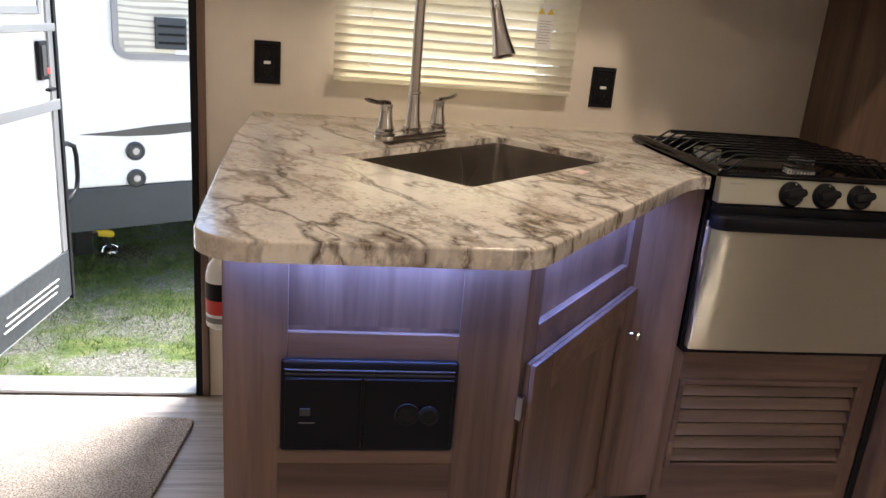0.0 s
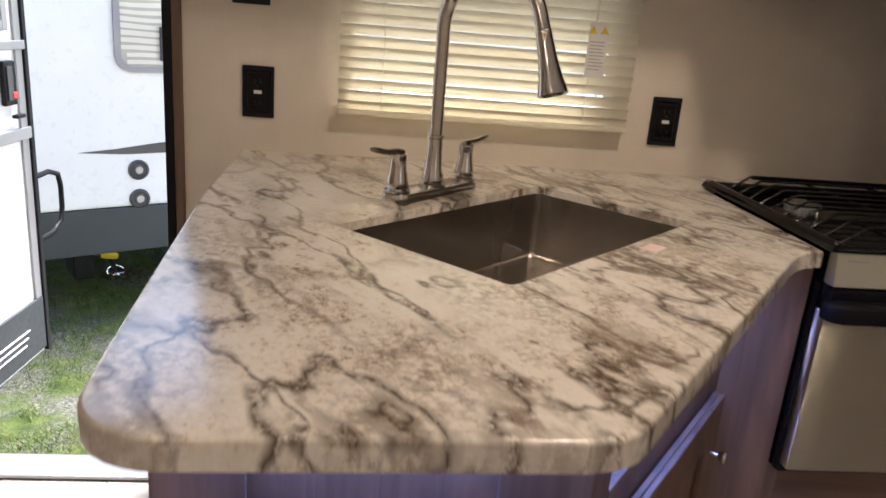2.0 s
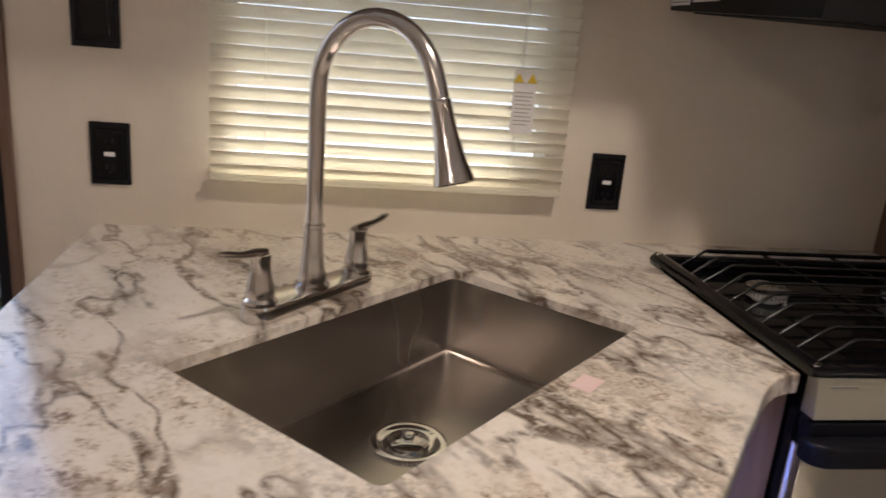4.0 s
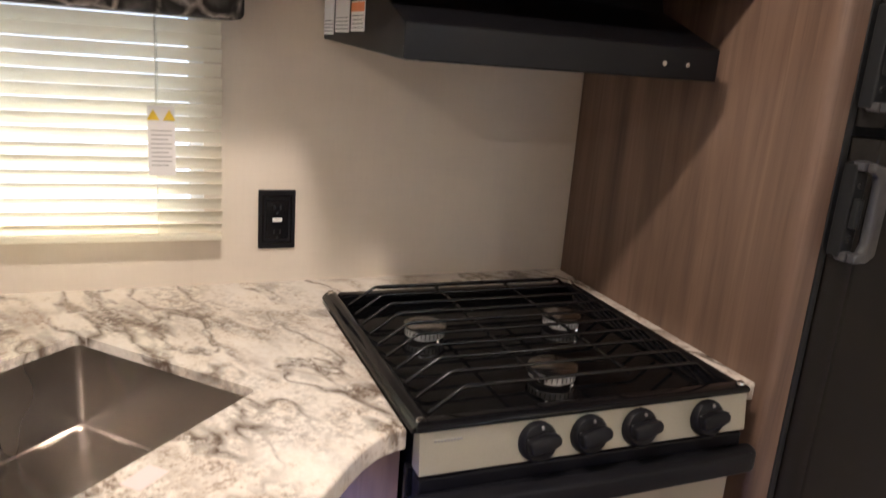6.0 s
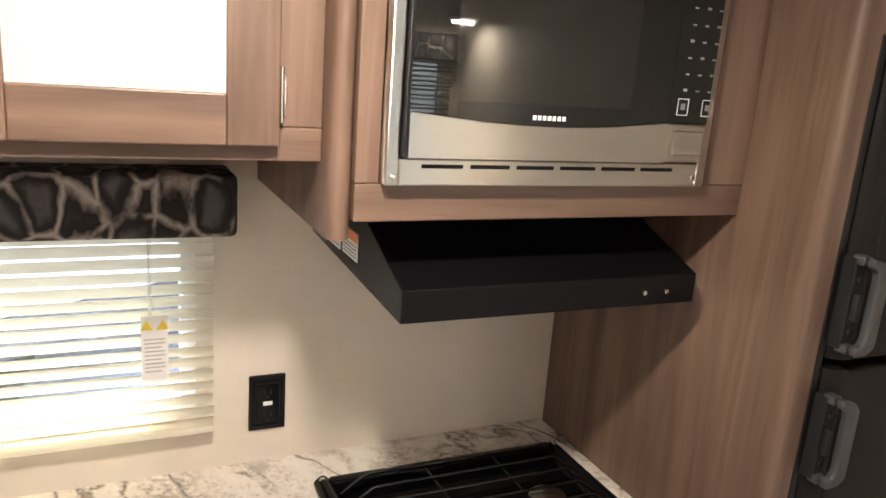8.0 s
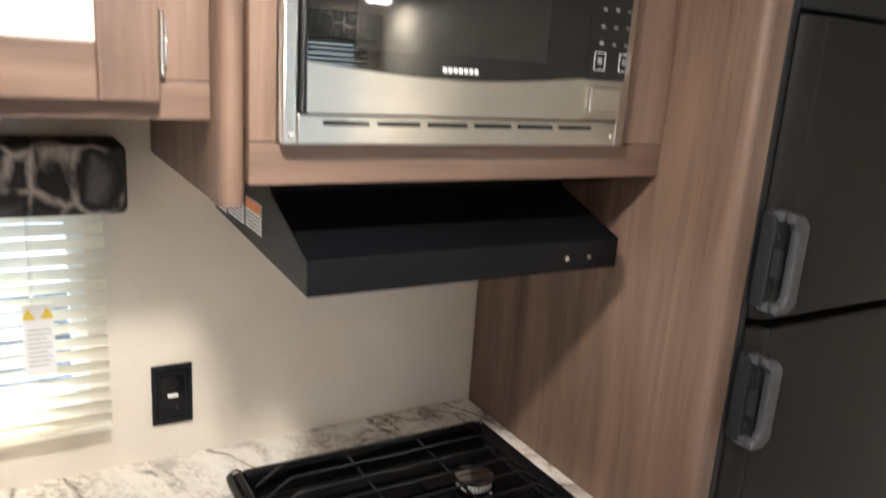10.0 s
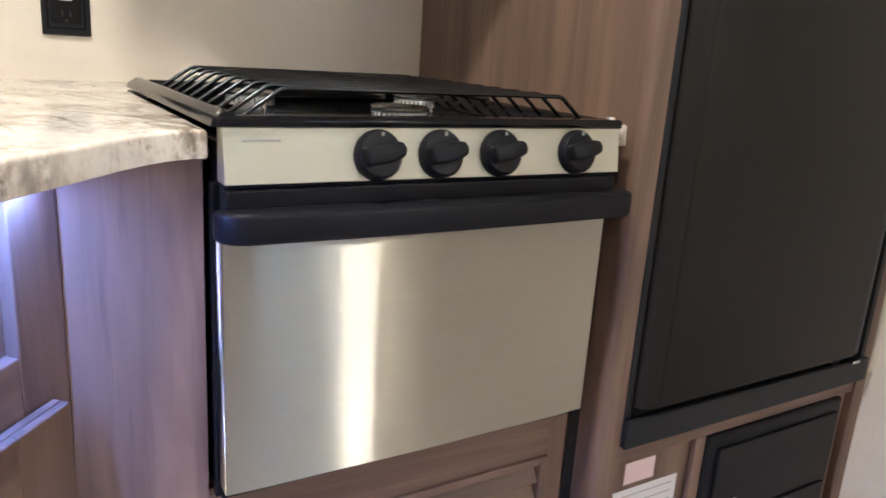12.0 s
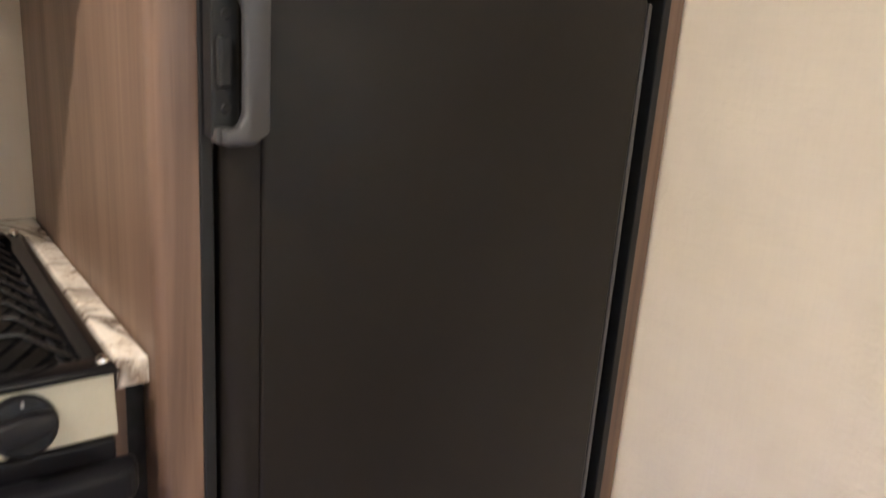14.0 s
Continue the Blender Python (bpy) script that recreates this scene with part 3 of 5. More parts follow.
wall_plate(1.119, 1.034)
tagged(wall_plate(0.136, 1.285, 0.083, 0.116, False), "black plastic switch plate on the kitchen wall", "switch")

# ---- entry door and jamb ----
jamb = thing("door_frame", (DOOR_R, WALL, 0), "black metal door frame with brown trim", "door frame", kind="structure")
part("jamb", box(DOOR_R, DOOR_R + 0.021, WALL - 0.006, WALL + T, 0, 1.94, 0.002), BLACK, jamb)
part("jamb", box(DOOR_L - 0.021, DOOR_L, WALL - 0.006, WALL + T, 0, 1.94, 0.002), BLACK, jamb)
part("jamb_head", box(DOOR_L, DOOR_R, WALL - 0.006, WALL + T, 1.92, 1.94), BLACK, jamb)
part("trim", box(DOOR_R + 0.021, DOOR_R + 0.043, WALL - 0.009, WALL - 0.001, 0, 1.95, 0.003), WOOD_Z, jamb, "brown wood trim strip")
part("threshold", box(DOOR_L, DOOR_R, WALL - 0.012, WALL + T + 0.03, 0.003, 0.014, 0.004), ALU, jamb, "aluminium threshold")

door = thing("entry_door", (DOOR_L, WALL + T, 0.03), "white caravan entry door standing open, grey kick panel", "door")
HINGE, SWING = Matrix.Translation((-0.70, 2.53, 0)) @ pose(0, 0, 0, 0, 0, 86.5), 0.62


def door_box(u0, u1, w0, w1, z0, z1, bev=0.0):
    bm = box(u0, u1, w0, w1, z0, z1, bev)
    bm.transform(HINGE)
    return bm


part("leaf", door_box(0.0, SWING, 0.0, 0.035, 0.045, 1.93, 0.004), WHITE, door)
part("kick_panel", door_box(0.015, SWING - 0.012, -0.010, -0.001, 0.060, 0.245, 0.004), SLATE, door, "slate grey kick panel")
for i in range(3):
    bm = door_box(0.10 + i * 0.012, SWING - 0.14 + i * 0.012, -0.0135, -0.0095, 0.115 + i * 0.022, 0.120 + i * 0.022, 0.001)
    part("groove_line", bm, LABEL_W, door)
part("edge_stile", door_box(SWING - 0.012, SWING + 0.012, -0.014, 0.044, 0.045, 1.93, 0.004), BLACK, door, "black edge seal")
part("stile", door_box(SWING - 0.050, SWING - 0.013, -0.008, -0.001, 0.245, 1.92, 0.002), ALU, door)
for z0, z1 in ((0.775, 0.812), (1.045, 1.072)):
    part("rail", door_box(0.0, SWING - 0.012, -0.018, -0.0085, z0, z1, 0.003), ALU, door, "grey aluminium rail")
win = part("window_frame", merge(*[door_box(*a, -0.014, -0.001, *b, 0.004) for a, b in (((0.06, 0.09), (1.10, 1.75)), ((0.50, 0.53), (1.10, 1.75)), ((0.09, 0.50), (1.10, 1.13)), ((0.09, 0.50), (1.72, 1.75)))]), ALU, door)
part("pane", door_box(0.09, 0.50, -0.008, -0.003, 1.13, 1.72), GEL, win)
latch = part("latch_plate", door_box(SWING - 0.14, SWING - 0.075, -0.016, -0.001, 0.885, 1.015, 0.004), BLACK, door, "black latch with red button")
part("latch_recess", door_box(SWING - 0.128, SWING - 0.098, -0.020, -0.0155, 0.90, 1.0, 0.002), GREY_PLASTIC, latch)
part("red_button", door_box(SWING - 0.105, SWING - 0.080, -0.022, -0.0155, 0.905, 0.925, 0.002), RED, latch, "red lock button")
part("deadbolt_lever", door_box(SWING - 0.105, SWING - 0.055, -0.028, -0.0085, 0.845, 0.857, 0.004), BLACK, door)
rail = thing("grab_rail", (-0.80, WALL + T, 0.32), "black folding entry grab rail beside the door", "grab rail")
part("loop", tube([(-0.80, 2.53, 0.585), (-0.80, 3.60, 0.565), (-0.80, 3.68, 0.54), (-0.80, 3.70, 0.49), (-0.80, 3.70, 0.40), (-0.80, 3.68, 0.35), (-0.80, 3.60, 0.325), (-0.80, 2.53, 0.345)], 0.010, 10), BLACK, rail, smooth=60)
part("mount", box(-0.82, -0.78, 2.5255, 2.545, 0.30, 0.63, 0.004), BLACK, rail)

# ---- rug ----
rug_outline = [(-1.05, 1.20), (-0.125, 1.20), (-0.030, 2.285), (-0.045, 2.305), (-1.05, 2.345)]
rug = prism(rug_outline, 0.001, 0.013, 0.004)
solo("rug", rug, RUG, "beige and brown flecked pile rug on the plank floor", "rug")

# ---- peninsula cabinet ----
C0 = Vector((0.684, 1.405))
AD, AN = Vector((0.636, 0.772)), Vector((0.772, -0.636))
CAB_TOP = 0.868
cab = thing("sink_cabinet", (0.55, 1.75, 0), "greige walnut laminate corner sink cabinet, violet light under counter", "cabinet")
A1 = C0 + AD * 0.575
outline = [(0.198, 1.417), (C0.x - 0.006, 1.417), (A1.x - 0.004, A1.y + 0.010), (1.186, A1.y + 0.022), (1.186, WALL - 0.003), (0.15, WALL - 0.003)]
hollow = prism([(p[0], p[1]) for p in outline], 0.06, 0.70)
part("body", hollow, WOOD_Z, cab)
part("upper_body", merge(box(0.198, C0.x - 0.008, 1.417, 1.427, 0.70, CAB_TOP), prism([(0.1985, 1.428), (0.207, 1.428), (0.159, WALL - 0.003), (0.151, WALL - 0.003)], 0.70, CAB_TOP)), WOOD_Z, cab)
part("toe_kick", box(0.22, 0.68, 1.47, 1.49, 0.0, 0.06), DARK, cab)


def angled(s0, s1, z0, z1, d0, d1, bev=0.0):
    """A box on the angled face: s along it, d out of it."""
    p = C0 + AD * ((s0 + s1) / 2) + AN * ((d0 + d1) / 2)
    m = Matrix.Translation((p.x, p.y, (z0 + z1) / 2)) @ Matrix(((AD.x, AN.x, 0, 0), (AD.y, AN.y, 0, 0), (0, 0, 1, 0), (0, 0, 0, 1)))
    return local_box(m, s1 - s0, d1 - d0, z1 - z0, bev)


for x0, x1 in ((0.198, 0.299), (0.576, C0.x)):
    part("stile", box(x0, x1, 1.405, 1.4165, 0.06, CAB_TOP, 0.0015), WOOD_Z, cab)
part("rail", box(0.299, 0.576, 1.406, 1.4165, 0.46, 0.693, 0.0015), WOOD_X, cab)
part("panel_rail", box(0.286, 0.580, 1.4005, 1.404, 0.4562, 0.4858), WOOD_X, cab)
part("lower_panel", box(0.286, 0.580, 1.397, 1.4045, 0.08, 0.456, 0.003), WOOD_X, cab)
part("angled_back", angled(0.0, 0.575, 0.69, CAB_TOP, -0.03, -0.014), WOOD_Z, cab)
for s0, s1 in ((0.0, 0.055), (0.51, 0.575)):
    part("stile", angled(s0, s1, 0.06, CAB_TOP, -0.014, 0.0, 0.0015), WOOD_Z, cab)
part("rail", angled(0.055, 0.51, 0.62, 0.70, -0.014, 0.0, 0.002), WOOD_X, cab)
part("filler", prism([(A1.x, A1.y + 0.004), (1.188, A1.y + 0.014), (1.188, A1.y + 0.026), (A1.x, A1.y + 0.018)], 0.06, CAB_TOP), WOOD_Z, cab)
cdoor = part("door", angled(0.012, 0.545, 0.08, 0.643, 0.003, 0.012, 0.001), WOOD_Z, cab)
for s0, s1, z0, z1, mt in ((0.012, 0.085, 0.08, 0.643, WOOD_Z), (0.472, 0.545, 0.08, 0.643, WOOD_Z), (0.085, 0.472, 0.570, 0.643, WOOD_X), (0.085, 0.472, 0.08, 0.153, WOOD_X)):
    part("door_rail", angled(s0, s1, z0, z1, 0.0125, 0.022, 0.002), mt, cdoor)
kp = C0 + AD * 0.520
part("knob", lathe([(0.006, 0), (0.005, 0.012), (0.010, 0.018), (0.012, 0.023), (0.009, 0.027), (0.002, 0.028)], (kp.x + AN.x * 0.022, kp.y + AN.y * 0.022, 0.540), (AN.x, AN.y, 0), 16), NICKEL, cdoor, "satin nickel knob", smooth=40)
for z in (0.565, 0.16):
    part("hinge", angled(-0.006, 0.011, z - 0.022, z + 0.022, 0.0005, 0.012, 0.002), CAP, cab, "steel hinge")

# black panel box let into the cabinet's front
pb = thing("distribution_panel", (0.433, 1.405, 0.48), "black plastic two-door electrical panel set in cabinet front", "panel")
part("housing", box(0.290, 0.578, 1.388, 1.4045, 0.4860, 0.6520, 0.007, 3), BLACK, pb, smooth=50)
part("top_lip", merge(box(0.297, 0.571, 1.3855, 1.3895, 0.6340, 0.6370, 0.001), box(0.297, 0.571, 1.3855, 1.3895, 0.6270, 0.6300, 0.001)), GREY_PLASTIC, pb)
part("left_door", box(0.298, 0.419, 1.382, 1.3878, 0.4960, 0.6230, 0.002), BLACK, pb)
right = part("right_door", box(0.424, 0.570, 1.382, 1.3878, 0.4960, 0.6230, 0.002), BLACK, pb)
part("door_seam", box(0.4195, 0.4235, 1.386, 1.3879, 0.4960, 0.6230), DARK, pb)
part("socket_hole", lathe([(0.016, 0), (0.016, 0.002)], (0.496, 1.3815, 0.561), (0, -1, 0), 20), DARK, right)
part("socket_cap", lathe([(0.017, 0), (0.017, 0.005), (0.012, 0.007), (0.011, 0.005), (0.002, 0.005)], (0.532, 1.3815, 0.561), (0, -1, 0), 20), FRIDGE_FRAME, right, smooth=40)
part("socket_rim", lathe([(0.0165, 0), (0.0175, 0.003), (0.020, 0.003), (0.021, 0)], (0.496, 1.3815, 0.561), (0, -1, 0), 24), FRIDGE_FRAME, right, smooth=40)
part("switch", box(0.322, 0.339, 1.378, 1.3815, 0.5580, 0.5710, 0.001), GREY_PLASTIC, pb, "grey rocker switch")
part("print_line", box(0.320, 0.346, 1.3812, 1.3818, 0.5430, 0.5445), GREY_INK, pb)

# LED strip under the counter
led = thing("led_strip", (0.44, 1.39, 0.866), "violet led strip stuck under the counter edge", "led strip")
part("strip", box(0.22, 0.66, 1.389, 1.397, 0.8655, 0.8695), LED_GLOW, led)
part("strip", angled(0.03, 0.55, 0.8655, 0.8695, 0.006, 0.014), LED_GLOW, led)

# ---- worktop and sink ----
SU, SV = Vector((0.719, 0.695)), Vector((-0.695, 0.719))
SC = Vector((0.692, 1.926))
HU, HV = 0.288, 0.175


def sink_loop(hu, hv, r, n=5):
    pts = []
    for cx, cy, a in ((hu - r, hv - r, 0), (-hu + r, hv - r, 90), (-hu + r, -hv + r, 180), (hu - r, -hv + r, 270)):
        for px, py in arc(cx, cy, r, a, a + 90, n):
            q = SC + SU * px + SV * py
            pts.append((q.x, q.y))
    return pts


E = 1.1905
counter_outline = [(0.113, WALL + 0.010), (0.124, 2.02), (0.154, 1.62), (0.174, 1.37)]
counter_outline += [(0.181 + 0.080 * (1 - math.cos(radians(a))), 1.298 - 0.080 * math.sin(radians(a))) for a in range(0, 91, 10)]
counter_outline += [(0.42, 1.222), (0.606, 1.226), (0.634, 1.231), (0.657, 1.244), (0.675, 1.264), (1.050, 1.726), (1.078, 1.760), (1.100, 1.788), (1.125, 1.815), (1.150, 1.836), (1.172, 1.846), (E, 1.850), (E, 2.348), (1.741, 2.348), (1.741, 1.848), (1.7715, 1.848), (1.7715, WALL + 0.010)]
slab = holed_slab(counter_outline, sink_loop(HU, HV, 0.012), 0.870, 0.900, 0.005)
for vert in slab.verts:
    if vert.co.x > 1.2:
        vert.co.z += 0.008
solo("worktop", slab, STONE, "cream and brown stone-pattern laminate worktop with rounded edge", "worktop", smooth=40)

sink = thing("sink", (SC.x, SC.y, 0.74), "brushed steel undermount single-bowl sink, empty", "sink")
bm = bmesh.new()
loops = []
for inset, r, z in ((0.0002, 0.0118, 0.8846), (0.0008, 0.0125, 0.8848), (0.0011, 0.0125, 0.881), (0.0017, 0.0125, 0.7610), (0.002, 0.012, 0.7545), (0.0037, 0.011, 0.7492), (0.0075, 0.010, 0.7460), (0.012, 0.010, 0.7450), (0.018, 0.010, 0.7448)):
    loops.append([bm.verts.new((*p, z)) for p in sink_loop(HU - inset, HV - inset, r)])
loops.append([bm.verts.new((*p, 0.7400)) for p in sink_loop(0.05, 0.05, 0.049)])
for a, b in zip(loops, loops[1:]):
    for i in range(len(a)):
        bm.faces.new((a[i], a[(i + 1) % len(a)], b[(i + 1) % len(b)], b[i]))
bm.faces.new(loops[-1])
part("bowl", bm, STEEL_SINK, sink, smooth=24)
DP = SC + SV * 0.022
drain = part("drain", lathe([(0.056, 0), (0.056, 0.003), (0.050, 0.005), (0.043, 0.003), (0.040, 0.0015), (0.034, 0.001)], (DP.x, DP.y, 0.7400), (0, 0, 1), 32), CHROME, sink, "chrome drain ring", smooth=40)
part("strainer", lathe([(0.028, 0), (0.030, 0.004), (0.022, 0.007), (0.008, 0.008), (0.007, 0.016), (0.002, 0.017)], (DP.x, DP.y, 0.7412), (0, 0, 1), 24), CHROME, drain, smooth=40)

sticker = solo("counter_label", prism([(-0.022, -0.014), (0.022, -0.014), (0.022, 0.014), (-0.022, 0.014)], 0.9003, 0.9008, 0, Matrix.Translation((0.875, 1.812, 0)) @ pose(0, 0, 0, 0, 0, 47)), LABEL_PINK, "small pale pink paper label stuck on the worktop", "label")

# ---- faucet ----
FP = Vector((0.533, 2.075))
FU, FV = Vector((0.6756, 0.7373)), Vector((-0.7373, 0.6756))


def at_faucet(u, v, z):
    p = FP + FU * u + FV * v
    return (p.x, p.y, z)


faucet = thing("faucet", (FP.x, FP.y, 0.9), "brushed nickel gooseneck kitchen faucet with two lever handles", "faucet")
fm = Matrix.Translation((FP.x, FP.y, 0)) @ Matrix(((FU.x, FV.x, 0, 0), (FU.y, FV.y, 0, 0), (0, 0, 1, 0), (0, 0, 0, 1)))
plate = arc(0.100, 0, 0.027, -90, 90, 10) + arc(-0.100, 0, 0.027, 90, 270, 10)
part("deck_plate", prism(plate, 0.9002, 0.926, 0.004, fm, 2), NICKEL, faucet, smooth=40)
part("spout_base", lathe([(0.026, 0), (0.026, 0.004), (0.021, 0.008), (0.0215, 0.012), (0.017, 0.030), (0.0145, 0.06), (0.0135, 0.088), (0.016, 0.090), (0.016, 0.095), (0.012, 0.096)], (FP.x, FP.y, 0.9262), (0, 0, 1), 28), NICKEL, faucet, smooth=35)
R, ZA = 0.100, 1.213
path = [at_faucet(0, 0, 1.015), at_faucet(0, 0, 1.1), at_faucet(0, 0, ZA)]
for k in range(1, 15):
    a = radians(180 * k / 16)
    path.append(at_faucet(0, -(R - R * math.cos(a)), ZA + R * math.sin(a)))
path.append(at_faucet(0, -0.203, 1.222))
part("spout", tube(path, 0.0122, 18), NICKEL, faucet, smooth=60)
head_axis = Vector(at_faucet(0, -0.236, 1.122)) - Vector(at_faucet(0, -0.205, 1.220))
part("spray_head", lathe([(0.0132, 0), (0.0142, 0.003), (0.0135, 0.007), (0.0145, 0.025), (0.0165, 0.05), (0.0205, 0.078), (0.0255, 0.098), (0.026, 0.104), (0.023, 0.106), (0.018, 0.102)], at_faucet(0, -0.203, 1.221), head_axis, 28), NICKEL, faucet, "flared pull-down spray head", smooth=35)
for s in (-1, 1):
    h = part("handle", lathe([(0.024, 0), (0.024, 0.004), (0.0195, 0.008), (0.0205, 0.011), (0.0185, 0.022), (0.0148, 0.042), (0.0140, 0.058), (0.0150, 0.064), (0.0150, 0.069), (0.004, 0.071)], at_faucet(0.101 * s, 0, 0.9262), (0, 0, 1), 24), NICKEL, faucet, smooth=35)
    pts = [at_faucet(0.101 * s - 0.008 * s, 0, 0.9955), at_faucet(0.101 * s + 0.012 * s, 0, 0.999), at_faucet(0.101 * s + 0.035 * s, 0, 1.000), at_faucet(0.101 * s + 0.058 * s, 0, 1.005), at_faucet(0.101 * s + 0.072 * s, 0, 1.008)]
    part("lever", tube(pts, 0.006, 12, [0.0075, 0.0072, 0.0055, 0.0062, 0.0035]), NICKEL, h, smooth=60)

# ---- fire extinguisher ----
EX, EY = 0.094, 2.04
fe = thing("fire_extinguisher", (EX, EY, 0.425), "small white fire extinguisher with red and black label", "fire extinguisher")
part("cylinder", lathe([(0.030, 0), (0.038, 0.006), (0.039, 0.012), (0.039, 0.135), (0.034, 0.158), (0.020, 0.175), (0.016, 0.185)], (EX, EY, 0.425), (0, 0, 1), 28), GEL, fe, smooth=35)
part("red_label", lathe([(0.0394, 0), (0.0394, 0.036)], (EX, EY, 0.466), (0, 0, 1), 28), RED, fe, "red label band", smooth=35)
part("black_band", lathe([(0.0398, 0), (0.0398, 0.043)], (EX, EY, 0.5022), (0, 0, 1), 28), BLACK, fe, "black strap", smooth=35)
part("print_block", lathe([(0.0393, 0), (0.0393, 0.014)], (EX, EY, 0.444), (0, 0, 1), 28), GREY_INK, fe, smooth=35)
part("valve", lathe([(0.014, 0), (0.014, 0.03), (0.010, 0.04)], (EX, EY, 0.6102), (0, 0, 1), 16), BLACK, fe)
part("lever", box(EX - 0.02, EX + 0.045, EY - 0.008, EY + 0.008, 0.6505, 0.661, 0.002), BLACK, fe)
part("bracket", box(EX + 0.0395, 0.172, EY - 0.02, EY + 0.02, 0.45, 0.62, 0.002), BLACK, fe)

# ---- range ----
RX0, RX1, RY = 1.197, 1.734, 1.824
rng = thing("gas_range", (1.47, 2.05, 0.47), "black and stainless slide-in gas range with three burners", "range")
part("body", box(RX0 + 0.002, RX1 - 0.002, RY + 0.022, 2.335, 0.47, 0.887, 0.002), ENAMEL, rng)
part("side_trim", box(RX0 - 0.005, RX0 + 0.012, RY + 0.0205, RY + 0.034, 0.475, 0.845, 0.002), ENAMEL, rng)
cp = part("control_panel", side_prism([(RY - 0.008, 0.847), (RY + 0.000, 0.905), (RY + 0.021, 0.905), (RY + 0.021, 0.847)], RX0 + 0.002, RX1 - 0.001, 0.001), STEEL_PALE, rng, "brushed steel control panel")
for i in range(9):
    part("maker_mark", box(1.219 + i * 0.0045, 1.222 + i * 0.0045, RY - 0.0030, RY + 0.006, 0.8905, 0.8935), ALU, cp)
for kx in (1.368, 1.449, 1.534, 1.655):
    k = part("knob", lathe([(0.0285, 0), (0.0285, 0.004), (0.0278, 0.013), (0.0245, 0.017), (0.015, 0.0175)], (kx, RY - 0.0005, 0.874), (0, -1, 0.28), 28), BLACK, cp, "black plastic knob", smooth=35)
    grip = prism([(-0.010, -0.022), (0.010, -0.022), (0.0115, 0.006), (0.008, 0.0235), (0.0, 0.0265), (-0.008, 0.0235), (-0.0115, 0.006)], 0.010, 0.031, 0.0035, Matrix(((1, 0, 0, 0), (0, 0, -1, 0), (0, 1, 0, 0), (0, 0, 0, 1))))
    grip.transform(Matrix.Translation((kx, RY - 0.001, 0.874)) @ pose(0, 0, 0, -15) @ pose(0, 0, 0, 0, 80, 0))
    part("grip", grip, BLACK, k, smooth=50)
    for j in range(4):
        an = radians(165 + 24 * j)
        part("mark", box(kx + 0.0205 * math.cos(an) - 0.0010, kx + 0.0205 * math.cos(an) + 0.0010, RY - 0.0205, RY - 0.0155, 0.8785 + 0.0205 * math.sin(an) - 0.0018, 0.8785 + 0.0205 * math.sin(an) + 0.0018), GREY_INK, k)
    part("pointer", box(kx - 0.0012, kx + 0.0012, RY - 0.0195, RY - 0.0155, 0.8985, 0.9025), GREY_INK, k)
part("vent_gap", box(RX0 + 0.004, RX1 - 0.004, RY + 0.004, RY + 0.0218, 0.826, 0.8465), DARK, rng)
DX0, DX1 = 1.1965, 1.7200
bow = [(DX0 + (DX1 - DX0) * i / 48, RY - 0.005 - 0.004 * (1 - abs(2 * i / 48 - 1) ** 3) - 0.0005 * math.sin(2 * math.pi * (i / 48 * 2.4 + 0.12))) for i in range(49)]
odoor = part("oven_door", prism([(DX0, RY + 0.020)] + bow + [(DX1, RY + 0.020)], 0.492, 0.800, 0.0), STEEL, rng, "brushed stainless oven door, slightly bowed", smooth=40)
part("door_top", box(RX0 + 0.003, RX1 - 0.003, RY - 0.006, RY + 0.019, 0.8005, 0.842, 0.003), BLACK, odoor)
hb = [(RX0 - 0.010, RY - 0.006)] + [(RX0 + 0.022 - 0.032 * math.cos(radians(a)), RY - 0.012 - 0.028 * math.sin(radians(a))) for a in range(0, 91, 15)] + [(1.47, RY - 0.045)]
hb += [(RX1 - 0.010 + 0.022 * math.sin(radians(a)), RY - 0.018 - 0.022 * math.cos(radians(a))) for a in range(0, 91, 15)] + [(RX1 + 0.012, RY - 0.006)]
part("handle", prism(hb, 0.790, 0.824, 0.006, None, 3), BLACK, odoor, "black bar handle across the oven door", smooth=45)
# cooktop: a raised rim round a sunken tray
BASE = 0.893
ct = part("cooktop", box(RX0 + 0.01, RX1 - 0.01, 1.84, 2.335, 0.8885, BASE), TRAY, rng, "glossy black enamel cooktop")
left_rim = [(-0.009, 0), (-0.007, 0.006), (0.004, 0.015), (0.012, 0.015), (0.024, 0.005), (0.036, -0.0120), (0.030, -0.0120), (0.012, -0.002)]
right_rim = [(0.006, 0), (0.003, 0.004), (-0.004, 0.010), (-0.012, 0.010), (-0.022, 0.004), (-0.034, -0.0120), (-0.028, -0.0120), (-0.010, -0.002)]
for name, bm in (("side_rim", prism(left_rim, 1.826, 2.348, 0, Matrix(((1, 0, 0, RX0), (0, 0, 1, 0), (0, 1, 0, 0.9055), (0, 0, 0, 1))))),
                 ("side_rim", prism(right_rim, 1.826, 2.348, 0, Matrix(((1, 0, 0, RX1), (0, 0, 1, 0), (0, 1, 0, 0.9055), (0, 0, 0, 1))))),
                 ("back_rim", box(RX0 + 0.02, RX1 - 0.02, 2.322, 2.347, BASE + 0.0005, 0.9185, 0.005, 3)), ("front_rim", box(RX0 - 0.004, RX1 + 0.002, 1.819, 1.848, 0.9055, 0.9165, 0.005, 3)),
                 ("front_lip", box(RX0 + 0.02, RX1 - 0.02, 1.8465, 1.852, BASE + 0.0005, 0.910, 0.001))):
    part(name, bm, ENAMEL, ct, smooth=45)
